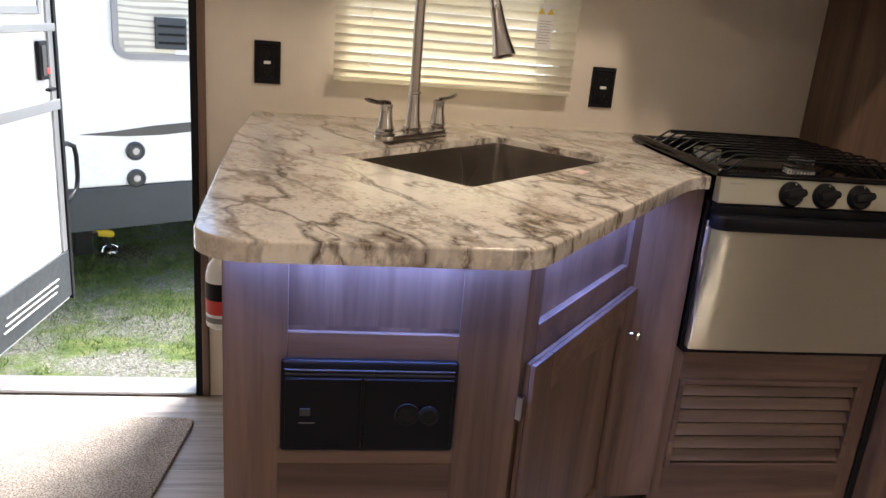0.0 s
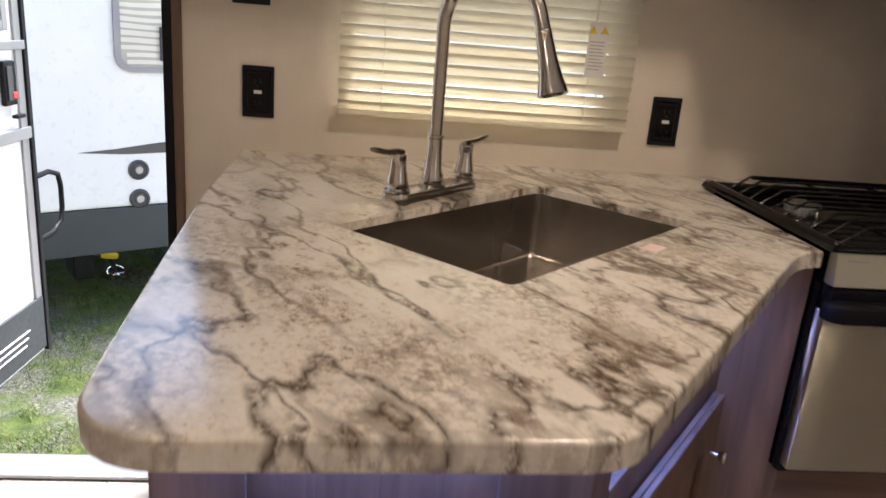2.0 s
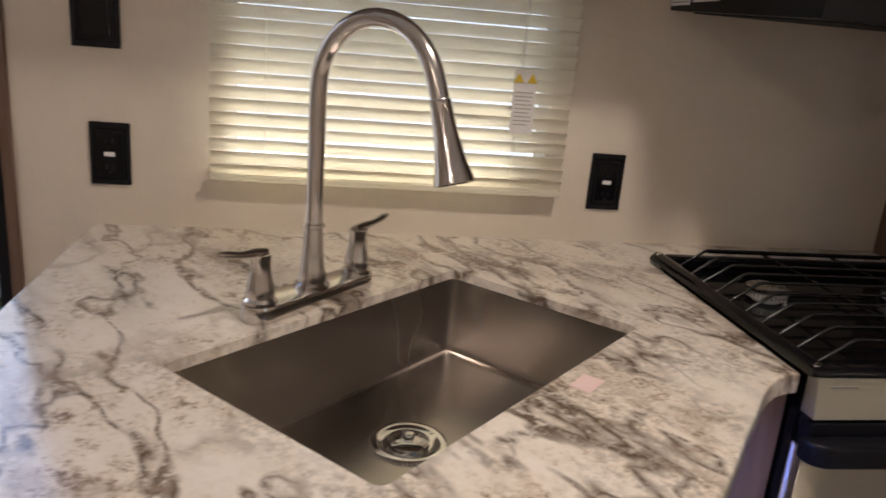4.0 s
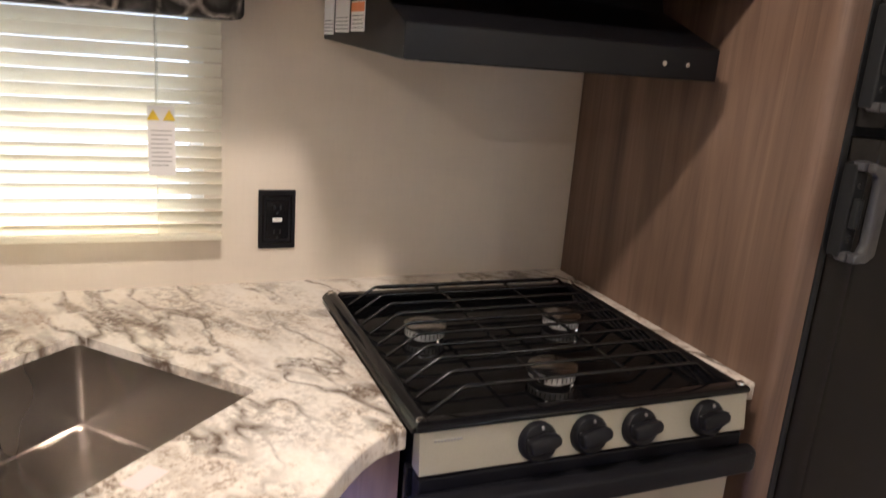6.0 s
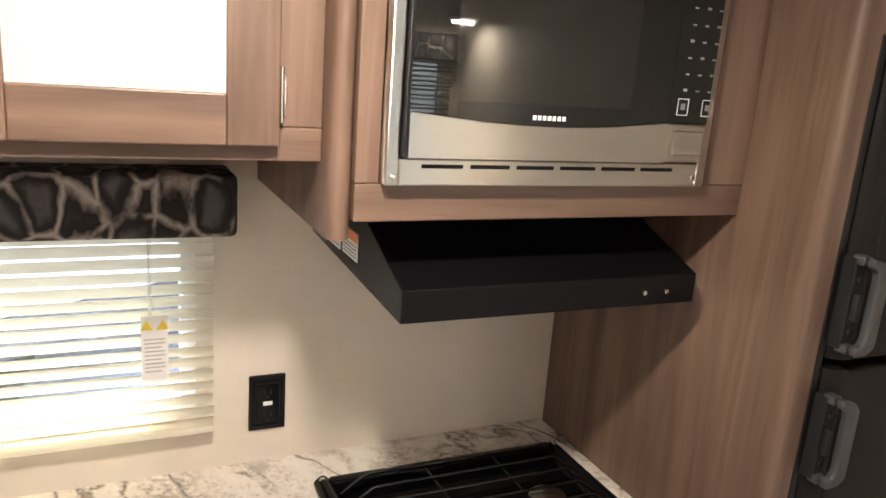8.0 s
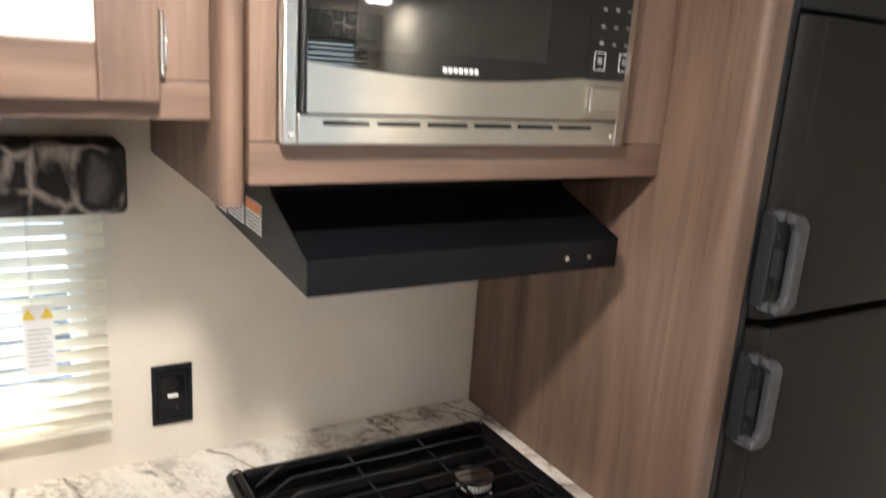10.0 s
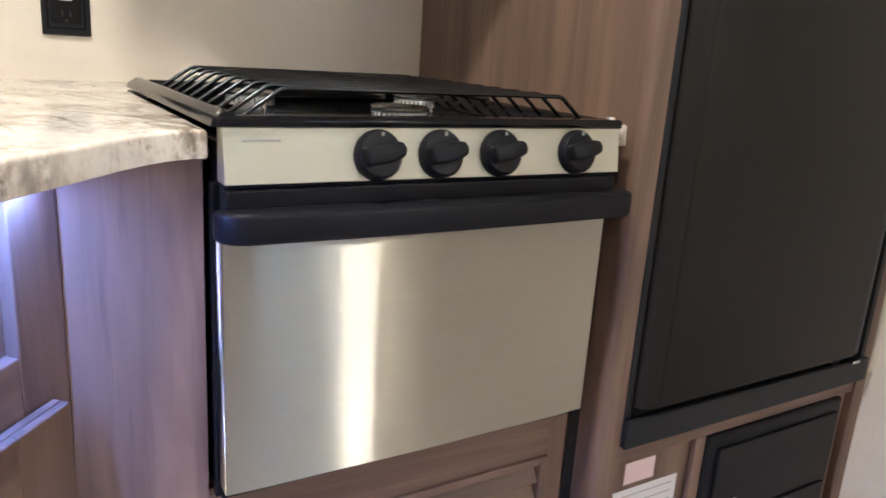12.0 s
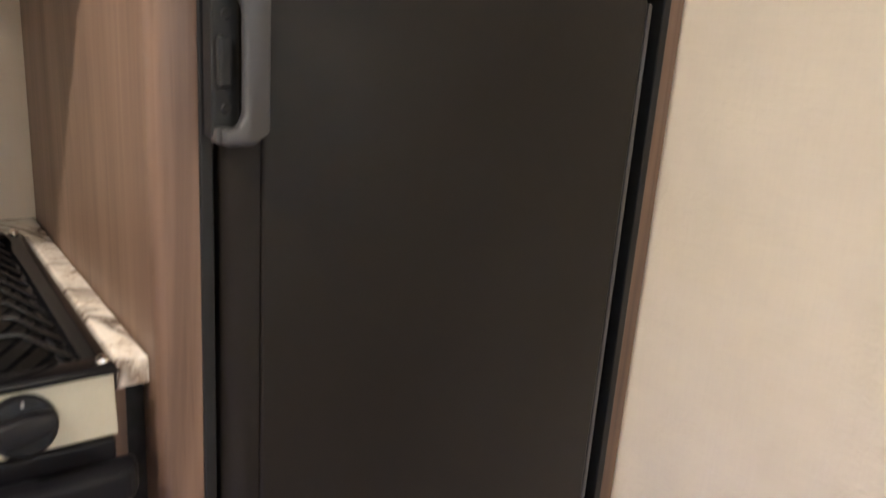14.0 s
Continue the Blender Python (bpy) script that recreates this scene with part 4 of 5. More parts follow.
for cx, cy in ((RX0 + 0.006, 1.834), (RX1 - 0.008, 1.834), (RX1 - 0.010, 2.338), (RX0 + 0.006, 2.338)):
    part("corner_cap", lathe([(0.007, 0), (0.006, 0.004), (0.003, 0.006)], (cx, cy, 0.9155), (0, 0, 1), 12), CHROME, ct, smooth=40)
for bx, by, br in ((1.327, 2.159, 0.036), (1.600, 2.162, 0.035), (1.466, 1.957, 0.038)):
    bnr = part("burner", lathe([(br - 0.012, 0), (br - 0.012, 0.005), (br - 0.001, 0.007), (br - 0.001, 0.0185), (br - 0.004, 0.0195)], (bx, by, BASE), (0, 0, 1), 36), BURNER, rng, "silver gas burner", smooth=30)
    part("burner_cap", lathe([(br - 0.003, 0), (br + 0.0012, 0.001), (br + 0.0012, 0.0042), (br - 0.003, 0.0062), (0.002, 0.0066)], (bx, by, BASE + 0.0197), (0, 0, 1), 36), CAP, bnr, smooth=35)
    for j in range(30):
        an = 2 * math.pi * j / 30
        part("port", box(bx + (br - 0.0008) * math.cos(an) - 0.0006, bx + (br - 0.0008) * math.cos(an) + 0.0006, by + (br - 0.0008) * math.sin(an) - 0.0006, by + (br - 0.0008) * math.sin(an) + 0.0006, BASE + 0.0095, BASE + 0.0170), DARK, bnr)
    part("igniter", lathe([(0.003, 0), (0.003, 0.014), (0.0015, 0.016)], (bx + 0.005, by - br - 0.014, BASE), (0, 0, 1), 10), CHROME, bnr, smooth=40)
GZ = 0.942
grate = part("grate", tube([(RX0 + 0.085, 2.303, GZ - 0.005), (RX1 - 0.075, 2.303, GZ - 0.005)], 0.0030, 8), WIRE, rng, "black wire grate")
for i in range(10):
    gy = 1.868 + i * 0.0475
    a, b = RX0 + 0.030, RX1 - 0.028
    part("wire", tube([(a, gy, 0.9085), (a + 0.046, gy, GZ - 0.002), (a + 0.053, gy, GZ), (b - 0.047, gy, GZ), (b - 0.040, gy, GZ - 0.002), (b, gy, 0.9085)], 0.0029, 8), WIRE, grate, smooth=60)
for gx in (RX0 + 0.20, RX1 - 0.19):
    part("cross_wire", tube([(gx, 1.868, GZ - 0.0060), (gx, 2.296, GZ - 0.0060)], 0.0028, 8), WIRE, grate, smooth=60)

# ---- louvred panel under the range ----
PY = 1.876
lp = thing("louvre_panel", (1.47, PY, 0), "brown wooden furnace panel with louvred vent below the range", "vent panel")
part("panel", box(1.219, 1.716, PY, PY + 0.015, 0.386, 0.468), WOOD_X, lp)
part("panel_foot", box(1.219, 1.716, PY, PY + 0.015, 0.02, 0.132), WOOD_X, lp)
part("panel_stile", box(1.188, 1.2188, PY, PY + 0.015, 0.02, 0.468), WOOD_Z, lp)
part("panel_stile", box(1.7162, 1.750, PY, PY + 0.015, 0.02, 0.468), WOOD_Z, lp)
part("filler_strip", box(1.7365, 1.7530, PY - 0.010, PY + 0.004, 0.4685, 0.868, 0.001), WOOD_Z, lp)
# near-black strip: shade of the gap beside the range, put in as colour
part("gap_shade_strip", box(1.7535, 1.7720, PY - 0.004, PY - 0.001, 0.02, 0.868), DARK, lp)
# dark sheet added behind the slats to give the shade between them
part("shade_backing", box(1.21, 1.725, PY + 0.03, PY + 0.035, 0.12, 0.40), DARK, lp)
part("vent_frame", ring_frame(1.2195, 1.7155, 0.1325, 0.3855, 0.014, PY - 0.005, PY + 0.012, 0.002), WOOD_X, lp)
slat = side_prism([(PY - 0.004, -0.013), (PY + 0.003, -0.016), (PY + 0.018, 0.009), (PY + 0.012, 0.014)], 1.2345, 1.7005, 0.001)
slat_mesh = to_mesh("louvre_slat", slat, WOOD_X)
for i in range(6):
    s = new("louvre_slat", slat_mesh)
    s.parent, s.matrix_parent_inverse = lp, lp.matrix_basis.inverted()
    s.matrix_basis = Matrix.Translation((0, 0, 0.167 + i * 0.0375))

# ---- tall panel and refrigerator cabinet ----
PX = 1.7725
tall = thing("refrigerator_cabinet", (2.13, 1.83, 0), "greige walnut tall cabinet round the refrigerator", "cabinet")
prof = [(PX, WALL - 0.003), (PX, 1.838)] + [(PX + 0.012 - 0.012 * math.cos(radians(a)), 1.836 - 0.016 * math.sin(radians(a))) for a in range(15, 91, 15)] + [(1.815, 1.820), (1.815, WALL - 0.003)]
part("side_panel", prism(prof, 0.0, CEIL - 0.002), WOOD_Z, tall, smooth=40)
part("right_stile", box(2.4785, 2.5135, 1.823, 1.842, 0.0, CEIL - 0.002, 0.002), WOOD_Z, tall)
part("top_panel", box(1.8155, 2.478, 1.826, 1.842, 1.79, CEIL - 0.002, 0.001), WOOD_X, tall)
part("lower_panel", box(1.8155, 2.478, 1.840, 1.852, 0.02, 0.400, 0.001), WOOD_Z, tall)
part("lower_rail", box(1.8155, 2.478, 1.828, 1.8395, 0.368, 0.400, 0.002), WOOD_X, tall)
part("lower_stile", box(2.012, 2.038, 1.828, 1.8395, 0.02, 0.3675, 0.002), WOOD_Z, tall)

fr = thing("refrigerator", (2.13, 1.82, 0.40), "black two-door absorption refrigerator with grey handles", "refrigerator")
part("case", box(1.826, 2.46, 1.87, 2.43, 0.41, 1.775), DARK, fr)
fsur = part("frame", box(1.8155, 1.8285, 1.818, 1.858, 0.403, 1.788, 0.002), FRIDGE_FRAME, fr, "charcoal plastic surround")
part("frame_side", box(2.462, 2.478, 1.818, 1.858, 0.403, 1.788, 0.002), FRIDGE_FRAME, fsur)
part("frame_top", box(1.829, 2.4615, 1.818, 1.858, 1.760, 1.788, 0.002), FRIDGE_FRAME, fsur)
part("frame_bottom", box(1.8155, 2.478, 1.808, 1.8175, 0.403, 0.452, 0.003), FRIDGE_FRAME, fsur)
# dark sheet standing in for the shade between surround and doors
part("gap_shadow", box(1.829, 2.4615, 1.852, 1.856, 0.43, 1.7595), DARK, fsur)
for name, z0, z1, h0, h1 in (("main_door", 0.468, 1.300, 1.124, 1.270), ("freezer_door", 1.315, 1.752, 1.338, 1.486)):
    d = part(name, box(1.868, 2.407, 1.800, 1.848, z0, z1, 0.006, 3), FRIDGE, fr, "black textured door", smooth=50)
    pull = [(1.834, 1.848), (1.834, 1.828)] + [(1.8665 - 0.0325 * math.cos(radians(a)), 1.828 - 0.026 * math.sin(radians(a))) for a in range(10, 91, 10)] + [(1.8675, 1.802), (1.8675, 1.848)]
    part("pull_edge", prism(pull, z0 + 0.001, z1 - 0.001), FRIDGE, d, "rounded black door edge", smooth=40)
    part("edge_trim", box(2.4075, 2.416, 1.801, 1.846, z0 + 0.006, z1 - 0.006, 0.002), GREY_PLASTIC, d, "grey edge trim")
    zm = (h0 + h1) / 2
    grip = [(1.820, h0), (1.846, h0 + 0.001), (1.861, h0 + 0.012), (1.861, h1 - 0.020), (1.848, h1 - 0.006), (1.822, h1), (1.822, h1 - 0.014), (1.834, h1 - 0.020), (1.838, h1 - 0.032), (1.838, h0 + 0.028), (1.832, h0 + 0.016), (1.820, h0 + 0.014)]
    loop = prism(grip, 1.764, 1.778, 0.003, Matrix(((1, 0, 0, 0), (0, 0, 1, 0), (0, 1, 0, 0), (0, 0, 0, 1))))
    hnd = part("handle", loop, GREY_PLASTIC, d, "grey plastic loop handle", smooth=50)
    part("handle_plate", box(1.8165, 1.842, 1.788, 1.812, h0 + 0.004, h1 - 0.004, 0.003), FRIDGE_FRAME, hnd)
    for z in (h0 + 0.007, h1 - 0.007):
        part("handle_arm", box(1.8175, 1.836, 1.7785, 1.7985, z - 0.007, z + 0.007, 0.003), GREY_PLASTIC, hnd)
    part("latch_block", box(1.819, 1.831, 1.776, 1.7875, zm - 0.024, zm + 0.020, 0.003), FRIDGE_FRAME, hnd)
    for z in (zm - 0.042, zm + 0.038):
        part("screw", lathe([(0.005, 0), (0.004, 0.002)], (1.829, 1.7876, z), (0, -1, 0), 12), DARK, hnd)
part("hinge_pin", box(2.404, 2.428, 1.80, 1.8175, 0.4525, 0.458), CHROME, fr)
part("hinge", box(2.404, 2.445, 1.806, 1.83, 1.3095, 1.3215, 0.002), CHROME, fr)

# papers and black box under the refrigerator
st = thing("notice_label", (1.90, 1.84, 0.12), "white paper notices stuck on the cabinet panel", "label")
part("small_notice", box(1.857, 1.926, 1.8385, 1.8395, 0.312, 0.352), LABEL_PINK, st)
part("large_notice", box(1.826, 1.988, 1.8385, 1.8395, 0.11, 0.302), LABEL_W, st)
for i in range(9):
    part("print_line", box(1.836, 1.976 - 0.02 * (i % 4 == 3), 1.8378, 1.8383, 0.288 - i * 0.016, 0.290 - i * 0.016), PALE_INK, st)
cv = thing("converter_box", (2.24, 1.84, 0.08), "black plastic power converter box with hinged door and round label", "box")
part("housing", box(2.0385, 2.442, 1.8225, 1.8395, 0.085, 0.366, 0.007, 3), BLACK, cv, smooth=50)
part("upper_door", box(2.066, 2.425, 1.816, 1.8222, 0.190, 0.338, 0.002), BLACK, cv)
part("lower_door", box(2.066, 2.425, 1.816, 1.8222, 0.10, 0.182, 0.002), BLACK, cv)
seal = part("round_label", lathe([(0.014, 0), (0.014, 0.0008)], (2.128, 1.8152, 0.212), (0, -1, 0), 24), LABEL_W, cv, "round white and red sticker")
part("red_center", lathe([(0.009, 0), (0.009, 0.0006)], (2.128, 1.8142, 0.212), (0, -1, 0), 20), RED, seal)

# ---- upper cabinets ----
uc = thing("upper_cabinet", (0.6, 2.2, 1.578), "walnut laminate upper cabinet with frosted glass door", "cabinet")
part("body", box(0.06, 1.0945, 2.042, WALL - 0.002, 1.590, CEIL - 0.002), WOOD_Z, uc)
part("face_frame", merge(box(0.06, 1.0945, 2.024, 2.0415, 1.574, 1.616, 0.002)), WOOD_X, uc)
part("face_stile", box(1.032, 1.0945, 2.024, 2.0415, 1.6165, CEIL - 0.004, 0.002), WOOD_Z, uc)
part("back_rail", box(0.06, 1.0945, WALL - 0.022, WALL - 0.003, 1.565, 1.5895), WOOD_X, uc)
for dx0, dx1 in ((0.688, 1.037), (0.332, 0.681)):
    ud = part("door", box(dx0, dx0 + 0.062, 2.003, 2.0232, 1.594, CEIL - 0.03, 0.0025), WOOD_Z, uc)
    part("stile", box(dx1 - 0.062, dx1, 2.003, 2.0232, 1.594, CEIL - 0.03, 0.0025), WOOD_Z, ud)
    part("door_rail", box(dx0 + 0.0622, dx1 - 0.0622, 2.003, 2.0232, 1.594, 1.655, 0.0025), WOOD_X, ud)
    part("door_rail", box(dx0 + 0.0622, dx1 - 0.0622, 2.003, 2.0232, CEIL - 0.09, CEIL - 0.03, 0.0025), WOOD_X, ud)
    part("glass_panel", box(dx0 + 0.0622, dx1 - 0.0622, 2.011, 2.016, 1.655, CEIL - 0.09), FROST, ud, "pale reeded frosted glass")
part("hinge", merge(tube([(1.0405, 2.0165, 1.622), (1.0405, 2.0165, 1.690)], 0.004, 10), box(1.039, 1.048, 2.0195, 2.0238, 1.63, 1.682, 0.001)), NICKEL, uc, "satin nickel hinge", smooth=40)

ep = [(1.095, WALL - 0.002), (1.095, 2.000)] + [(1.110 - 0.015 * math.cos(radians(a)), 1.998 - 0.018 * math.sin(radians(a))) for a in range(0, 181, 20)] + [(1.125, 2.000), (1.125, WALL - 0.002)]
solo("divider_panel", prism(ep, 1.480, CEIL - 0.002, 0, None), WOOD_Z, "rounded walnut divider board between the upper cabinets", "cabinet panel", smooth=40)

mc = thing("microwave_cabinet", (1.44, 2.2, 1.51), "walnut laminate cabinet housing built-in microwave", "cabinet")
FY = 1.978
part("bottom_rail", box(1.1255, PX - 0.0005, FY, FY + 0.019, 1.505, 1.554, 0.002), WOOD_X, mc)
part("stile", box(1.1255, 1.157, FY, FY + 0.019, 1.5545, CEIL - 0.002, 0.002), WOOD_Z, mc)
part("stile", box(1.670, PX - 0.0005, FY, FY + 0.019, 1.5545, CEIL - 0.002, 0.002), WOOD_Z, mc)
part("top_rail", box(1.1575, 1.6695, FY, FY + 0.019, 1.93, CEIL - 0.002, 0.002), WOOD_X, mc)
part("floor_board", box(1.1255, PX - 0.0005, FY + 0.02, WALL - 0.002, 1.508, 1.525), WOOD_X, mc)

mw = thing("microwave", (1.40, 1.94, 1.56), "stainless and black glass built-in microwave with trim frame", "microwave")
fx0, fx1, fz0, fz1 = 1.158, 1.669, 1.555, 1.928
trim = part("trim_frame", merge(box(fx0, fx0 + 0.017, FY - 0.021, FY + 0.012, fz0, fz1, 0.002), box(fx1 - 0.017, fx1, FY - 0.021, FY + 0.012, fz0, fz1, 0.002), box(fx0 + 0.017, fx1 - 0.017, FY - 0.021, FY + 0.012, fz0, fz0 + 0.034, 0.002), box(fx0 + 0.017, fx1 - 0.017, FY - 0.021, FY + 0.012, fz1 - 0.03, fz1, 0.002)), STEEL_MW, mw, "stainless trim frame")
for i in range(6):
    sx = 1.205 + i * 0.0685
    part("vent_slot", box(sx, sx + 0.058, FY - 0.0222, FY - 0.0208, 1.5775, 1.5825, 0.0005), DARK, trim)
for sx, sz in ((1.1665, 1.5660), (1.6440, 1.5690)):
    part("screw", lathe([(0.0050, 0), (0.0042, 0.0016), (0.001, 0.002)], (sx, FY - 0.0212, sz), (0, -1, 0), 14), CHROME, trim, smooth=40)
part("case", box(fx0 + 0.018, fx1 - 0.018, FY + 0.004, FY + 0.36, fz0 + 0.035, fz1 - 0.031), DARK, mw)
DXR = 1.574
# door: bowed steel band below, dark glass above
band = [(1.180, 1.592)] + [(1.180 + (DXR - 1.180) * i / 10, 1.592) for i in range(1, 11)]
arch = [(DXR - (DXR - 1.180) * i / 14, 1.648 - 0.012 * math.sin(math.pi * i / 14)) for i in range(15)]
FACE = Matrix(((1, 0, 0, 0), (0, 0, -1, FY - 0.016), (0, 1, 0, 0), (0, 0, 0, 1)))
mdoor = part("door_band", prism(band + arch, 0.0, 0.020, 0.0, FACE), STEEL_MW, mw, "stainless steel lower door band")
upper = [(x, z + 0.0008) for x, z in arch[::-1]] + [(DXR, fz1 - 0.032), (1.180, fz1 - 0.032)]
part("door_glass", prism(upper, 0.0, 0.017, 0.0, FACE), MW_GLASS, mdoor, "dark reflective glass")
part("badge", merge(*[box(1.352 + i * 0.0075, 1.357 + i * 0.0075, FY - 0.0346, FY - 0.0336, 1.6445, 1.6505) for i in range(7)]), LABEL_W, mdoor, "small pale badge")
part("door_side", box(1.1762, 1.1798, FY - 0.035, FY, 1.592, fz1 - 0.032, 0.001), BLACK, mdoor, "black door edge")
part("inner_window", box(1.237, 1.507, FY - 0.0336, FY - 0.0330, 1.664, fz1 - 0.05), MW_MESH, mdoor, "grey perforated viewing window")
cpn = part("control_panel", box(DXR + 0.001, fx1 - 0.0185, FY - 0.030, FY + 0.003, 1.648, fz1 - 0.032, 0.002), MW_GLASS, mw, "black touch control panel")
part("release_button", box(DXR + 0.014, fx1 - 0.026, FY - 0.036, FY - 0.0295, 1.603, 1.638, 0.002), STEEL_MW, mw, "stainless door release button")
part("button_surround", box(DXR + 0.001, fx1 - 0.0185, FY - 0.0290, FY + 0.003, 1.592, 1.6475, 0.003), STEEL_MW, mw)
for r_ in range(8):
    for c_ in range(3):
        bx, bz = 1.600 + c_ * 0.0225, 1.694 + r_ * 0.0225
        part("key_mark", box(bx - 0.0035, bx + 0.0035, FY - 0.0308, FY - 0.0304, bz, bz + (0.0025 if (r_ + c_) % 3 else 0.004)), GREY_INK, cpn)
for bx in (1.600, 1.645):
    part("key_outline", ring_frame(bx - 0.010, bx + 0.010, 1.660, 1.684, 0.0012, FY - 0.0308, FY - 0.0304), LABEL_W, cpn)
    part("key_mark", box(bx - 0.004, bx + 0.004, FY - 0.0308, FY - 0.0304, 1.668, 1.677), GREY_INK, cpn)

# ---- range hood ----
hood = thing("range_hood", (1.44, 2.2, 1.365), "matte black under-cabinet range hood with warning labels", "range hood")
hp = [(1.983, 1.360), (1.983, 1.408), (2.135, 1.466), (2.150, 1.5045), (2.462, 1.5045), (2.462, 1.380)]
part("canopy", side_prism(hp, 1.200, 1.712, 0.002), HOOD_BLACK, hood)
part("filter_panel", side_prism([(2.02, 1.3590), (2.02, 1.3620), (2.43, 1.3790), (2.43, 1.3760)], 1.235, 1.677, 0.0005), DARK, hood)
for bx in (1.609, 1.652):
    part("push_button", lathe([(0.0045, 0), (0.0038, 0.003)], (bx, 1.9825, 1.382), (0, -1, 0), 14), NICKEL, hood, "small chrome switch")
for y0, y1, z0, z1 in ((2.378, 2.455, 1.388, 1.468), (2.270, 2.365, 1.392, 1.475), (2.176, 2.256, 1.394, 1.440)):
    lb = part("warning_label", box(1.1982, 1.1993, y0, y1, z0, z1), LABEL_W, hood, "white warning label with orange header")
    part("orange_header", box(1.1975, 1.1980, y0 + 0.002, y1 - 0.002, z1 - 0.016, z1 - 0.002), ORANGE, lb)
    for k in range(4):
        part("print_line", box(1.1975, 1.1980, y0 + 0.006, y1 - 0.006, z0 + 0.005 + k * 0.006, z0 + 0.0065 + k * 0.006), GREY_INK, lb)

# ---- ceiling lamps ----
for lx, ly, lz, watts in CEILING_LAMPS:
    cl = thing("ceiling_light", (lx, ly, CEIL), "round white ceiling light, switched on", "ceiling light", "ceiling lights")
    if lz < CEIL:
        part("stem", lathe([(0.03, 0), (0.03, -0.01), (0.008, -0.014), (0.008, lz - CEIL)], (lx, ly, CEIL - 0.001), (0, 0, 1), 20), WHITE, cl, smooth=40)
    part("rim", lathe([(0.075, 0), (0.075, -0.012), (0.062, -0.022), (0.060, -0.016)], (lx, ly, lz - 0.001), (0, 0, 1), 32), WHITE, cl, smooth=40)
    part("diffuser", lathe([(0.058, -0.017), (0.054, -0.024), (0.03, -0.029), (0.004, -0.030)], (lx, ly, lz - 0.001), (0, 0, 1), 32), DIFFUSER, cl, "glowing diffuser", smooth=40)

# ---- outside: ground and the neighbouring trailer ----
solo("ground", box(-60, 60, WALL + T + 0.02, 90, -0.80, -0.75), GRASS, "grass and gravel ground beside the trailer", "ground", kind="structure")
# pale patch added out of view, so the kitchen blind's gaps read white
gravel = prism([(0.10, 2.75), (5.5, 2.75), (6.5, 6.0), (4.0, 13.0), (0.6, 12.0), (0.25, 7.0)], -0.7505, -0.744)
solo("gravel", gravel, speckled("gravel", [(0.3, (0.20, 0.19, 0.18)), (0.5, (0.42, 0.40, 0.38)), (0.7, (0.60, 0.58, 0.55))], 40, 0.95, 0.02), "unseen pale gravel added beside the grass to brighten the window", "gravel", kind="structure")
rnd = random.Random(11)
verts, faces = [], []
for i in range(110000):
    gx, gy = rnd.uniform(-2.6, 0.1), rnd.uniform(2.9, 8.0)
    if rnd.random() < (0.95 if gy < 4.3 else 0.6) and noise.noise((gx * 1.7, gy * 1.7, 0)) + 0.5 * noise.noise((gx * 6, gy * 6, 3)) < 0.12:
        continue
    h, a, w = rnd.uniform(0.012, 0.045), rnd.uniform(0, 6.28), rnd.uniform(0.0012, 0.003)
    lx, ly = math.cos(a) * w, math.sin(a) * w
    tx, ty = rnd.uniform(-0.04, 0.04), rnd.uniform(-0.04, 0.04)
    k = len(verts)
    verts += [(gx - lx, gy - ly, -0.75), (gx + lx, gy + ly, -0.75), (gx + tx, gy + ty, -0.75 + h)]
    faces.append((k, k + 1, k + 2))
gm = bpy.data.meshes.new("grass")
gm.from_pydata(verts, [], faces)
gm.materials.append(BLADE)
tagged(new("grass", gm), "short green grass blades on the ground", "grass", kind="stuff")

TA = Matrix.Translation((-1.36, 5.136, 0)) @ Matrix(((0.838, 0.546, 0, 0), (0.546, -0.838, 0, 0), (0, 0, 1, 0), (0, 0, 0, 1)))
trailer = thing("travel_trailer", (-1.36, 5.6, -0.75), "white travel trailer with slate skirt parked on grass", "trailer")


def on_trailer(s0, s1, d0, d1, z0, z1, bev=0.0):
    bm = box(s0, s1, d0, d1, z0, z1, bev)
    bm.transform(TA)
    return bm


part("wall", on_trailer(-3.2, 4.6, -2.2, 0.0, -0.02, 2.2, 0.02), GEL, trailer)
part("skirt", on_trailer(-3.15, 4.55, -2.15, 0.006, -0.305, -0.021, 0.006), SLATE, trailer, "slate grey skirt")


def rounded(x0, x1, z0, z1, r):
    return arc(x1 - r, z1 - r, r, 0, 90, 6) + arc(x0 + r, z1 - r, r, 90, 180, 6) + arc(x0 + r, z0 + r, r, 180, 270, 6) + arc(x1 - r, z0 + r, r, 270, 360, 6)


ON_SIDE = TA @ Matrix(((1, 0, 0, 0), (0, 0, 1, 0), (0, 1, 0, 0), (0, 0, 0, 1)))
surround = holed_slab(rounded(0.31, 1.35, 0.80, 1.5, 0.10), rounded(0.345, 1.315, 0.835, 1.465, 0.07), 0.001, 0.020)
surround.transform(ON_SIDE)
tw = part("window", surround, plain("satin_window_frame", (0.30, 0.30, 0.31), 0.4, 0.3, 120, 0.0002, 0.06), trailer, "grey framed window with rounded corners")
part("pane", prism(rounded(0.343, 1.317, 0.833, 1.467, 0.07), 0.0015, 0.006, 0, ON_SIDE), plain("pale_pane", (0.50, 0.47, 0.40), 0.12, 0.0, 14, 0.002, 0.2), tw)
BLIND_CREAM = plain("cream_blind", (0.74, 0.71, 0.60), 0.4, 0.0, 14, 0.001, 0.08)
rnd = random.Random(8)
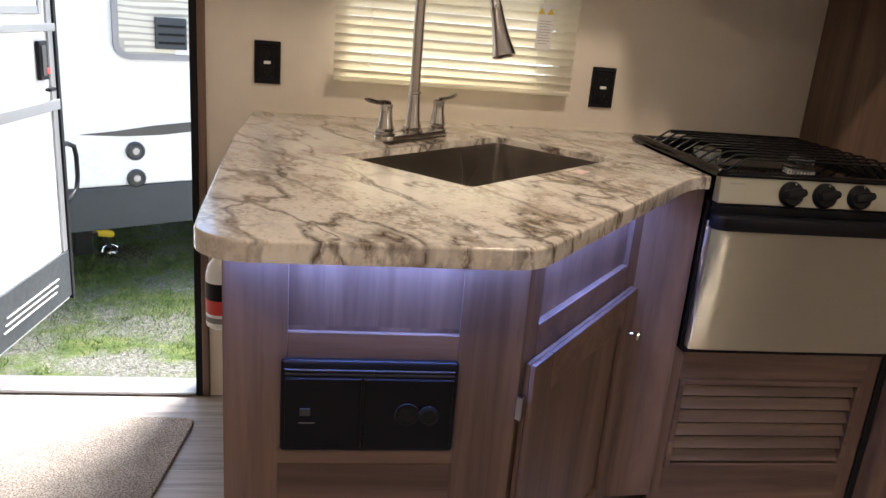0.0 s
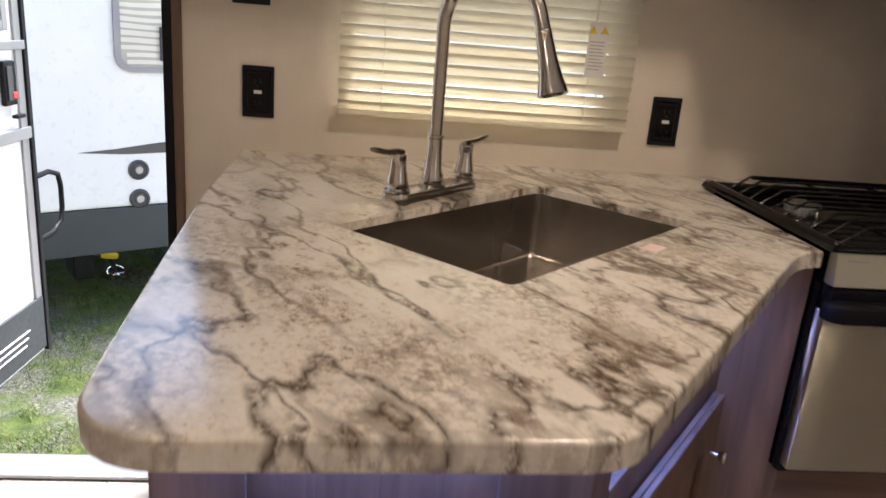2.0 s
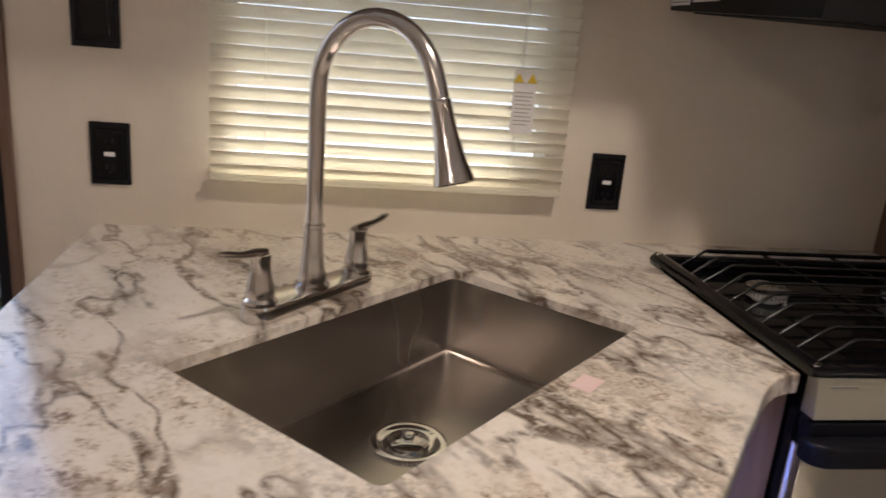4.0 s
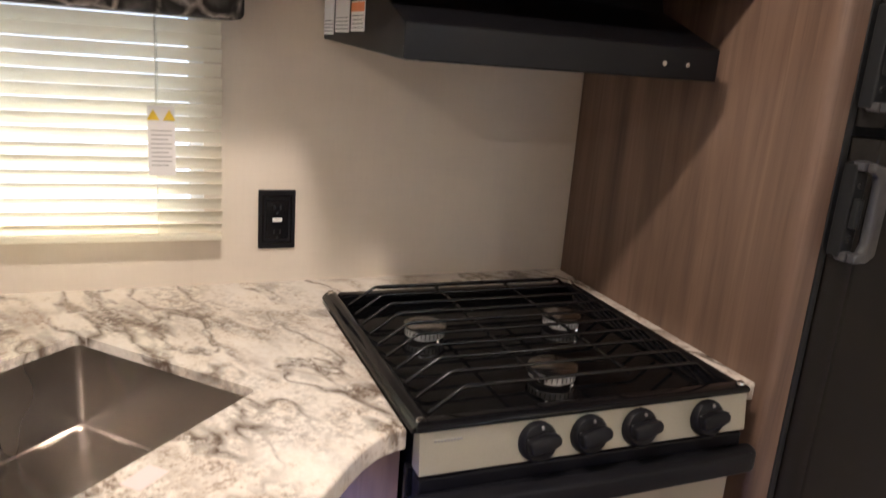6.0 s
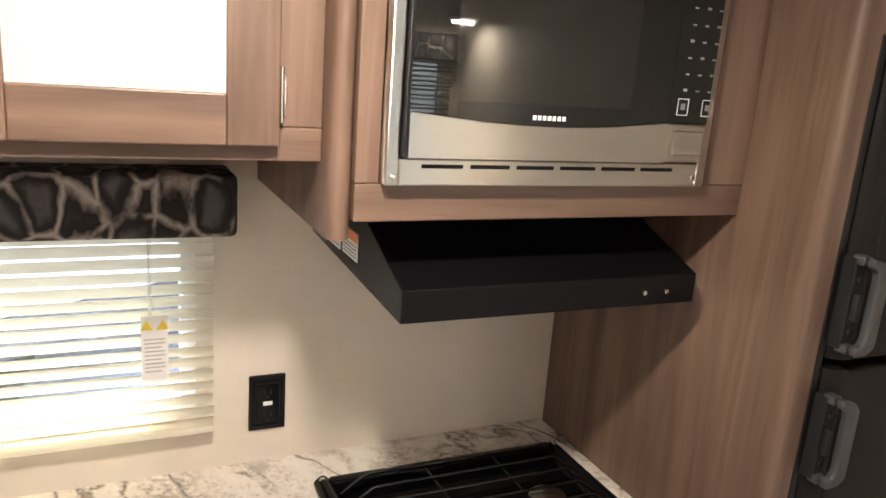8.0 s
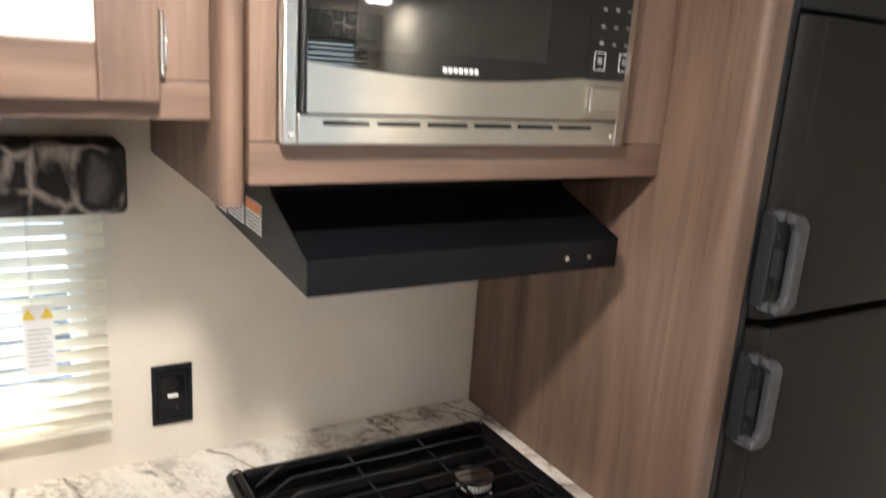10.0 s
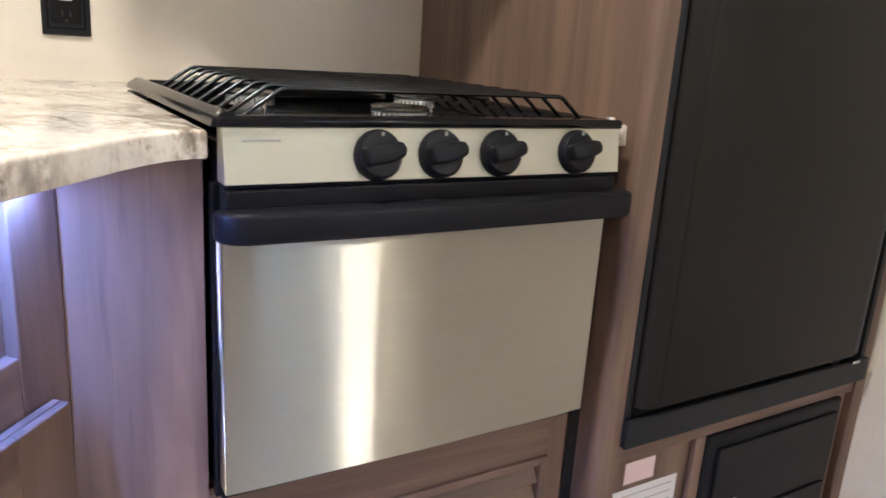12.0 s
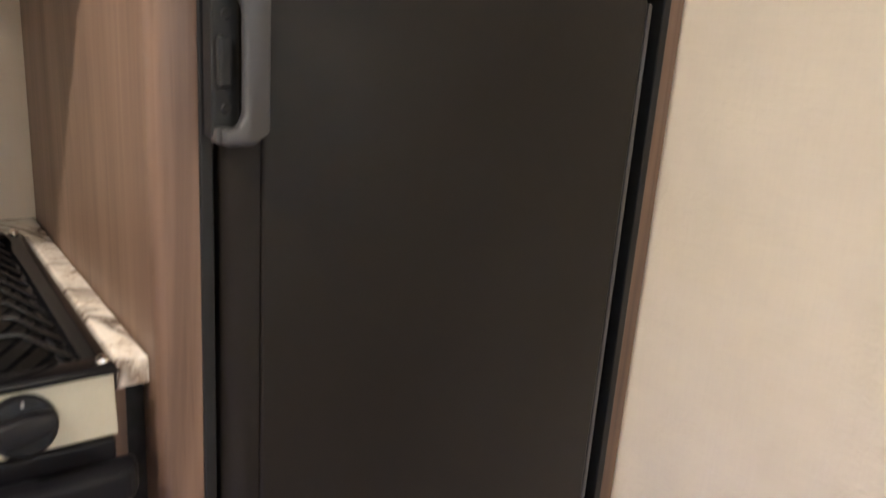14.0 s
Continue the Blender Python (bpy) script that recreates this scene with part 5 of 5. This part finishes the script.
for i in range(15):
    zz = 0.846 + i * 0.041
    ins = 0.03 if i < 2 else 0.0
    slat = [(0.350 + ins + (0.96 - 2 * ins) * k / 12, zz + 0.004 * math.sin(k * 0.9 + i * 0.5)) for k in range(13)]
    strip_outline = slat + [(px, pz + 0.026 + 0.003 * math.sin(px * 9 + i)) for px, pz in slat[::-1]]
    part("blind_slat", prism(strip_outline, 0.0065, 0.0090, 0, ON_SIDE), BLIND_CREAM, tw)
part("pale_card", on_trailer(0.70, 0.80, 0.010, 0.013, 0.838, 0.885, 0.001), LABEL_W, tw)
vent = part("vent", on_trailer(0.57, 0.775, 0.013, 0.03, 0.872, 1.07, 0.004), SLATE, tw, "grey louvred vent")
for i in range(3):
    part("louvre", on_trailer(0.585, 0.76, 0.030, 0.036, 0.905 + i * 0.052, 0.920 + i * 0.052, 0.002), BLACK, vent)
sw = prism([(0.08, 0.328), (0.30, 0.345), (0.55, 0.375), (0.82, 0.395), (1.6, 0.475), (1.6, 0.415), (0.9, 0.335), (0.6, 0.312), (0.35, 0.310)], 0.0, 0.003, 0, TA @ Matrix(((1, 0, 0, 0), (0, 0, 1, 0.001), (0, 1, 0, 0), (0, 0, 0, 1))))
part("swoosh", sw, plain("brown_decal", (0.085, 0.078, 0.074), 0.4), trailer, "brown and grey curved decal")
tn = Vector((0.546, -0.838, 0))
for z in (0.211, 0.028):
    pz = TA @ Vector((0.421, 0.0, z))
    o = part("round_outlet", lathe([(0.062, 0), (0.062, 0.012), (0.050, 0.020), (0.042, 0.010), (0.01, 0.010)], pz, tn, 28), GREY_PLASTIC, trailer, "round grey exterior socket", smooth=40)
    part("cap", lathe([(0.026, 0), (0.022, 0.010), (0.004, 0.012)], pz + tn * 0.011, tn, 20), ALU, o, smooth=40)
for s in (-1.0, -1.8):
    wc = TA @ Vector((s, -0.12, -0.47))
    wheel = part("wheel", lathe([(0.20, -0.1), (0.27, -0.09), (0.28, 0.0), (0.27, 0.09), (0.20, 0.1)], wc, tn, 32), BLACK, trailer, "black tyre", smooth=40)
jk = thing("stabiliser_jack", (-1.17, 5.34, -0.75), "folded black stabiliser jack with yellow lever over grass", "jack")
part("bracket", on_trailer(0.06, 0.18, -0.45, -0.20, -0.53, -0.306, 0.01), BLACK, jk)
part("arm", tube([TA @ Vector((0.18, -0.34, -0.42)), TA @ Vector((0.34, -0.56, -0.50)), TA @ Vector((0.47, -0.84, -0.70))], 0.018, 10), BLACK, jk, smooth=50)
part("yellow_lever", tube([TA @ Vector((0.25, -0.46, -0.455)), TA @ Vector((0.33, -0.50, -0.475)), TA @ Vector((0.40, -0.52, -0.50))], 0.024, 8, [0.018, 0.032, 0.024]), YELLOW, jk, "yellow painted lever", smooth=40)
part("foot", lathe([(0.07, 0), (0.07, 0.02), (0.05, 0.05), (0.02, 0.065)], TA @ Vector((0.473, -0.85, -0.75)), (0, 0, 1), 20), CHROME, jk, "bright steel foot", smooth=40)
tuft = []
rnd = random.Random(21)
for k in range(90):
    q = TA @ Vector((0.52 + rnd.gauss(0, 0.11), -0.78 + rnd.gauss(0, 0.08), -0.75))
    tuft.append(tube([q, q + Vector((rnd.uniform(-0.06, 0.06), rnd.uniform(-0.06, 0.06), rnd.uniform(0.02, 0.07)))], 0.004, 4, [0.006, 0.001]))
solo("dead_weeds", merge(*tuft), plain("dry_weed", (0.06, 0.05, 0.035), 0.9), "dark dry weeds round the jack foot", "weeds", kind="stuff")

# ---- plank flooring ----
floor_thing = thing("plank_floor", (0, 1.0, 0), "grey wood-look plank flooring", "floor", kind="structure")
plank_mesh = {}
rnd = random.Random(3)
row, y = 0, Y0
while y < WALL - 0.01:
    x = X0 + (row * 0.37) % 0.9 - 0.9
    while x < X1:
        a, b = max(x, X0), min(x + 0.9, X1)
        if b - a > 0.02:
            key = round(b - a, 3)
            yw = min(0.148, WALL - y)
            key = (key, round(yw, 3))
            if key not in plank_mesh:
                plank_mesh[key] = to_mesh("plank", box(0, b - a - 0.0012, 0, yw - 0.0012, -0.0035, 0.0, 0.0006, 1), PLANK)
            p = new("plank", plank_mesh[key])
            p.parent = floor_thing
            p.matrix_parent_inverse = floor_thing.matrix_basis.inverted()
            p.matrix_basis = Matrix.Translation((a, y, 0.0))
        x += 0.9
    y += 0.148
    row += 1
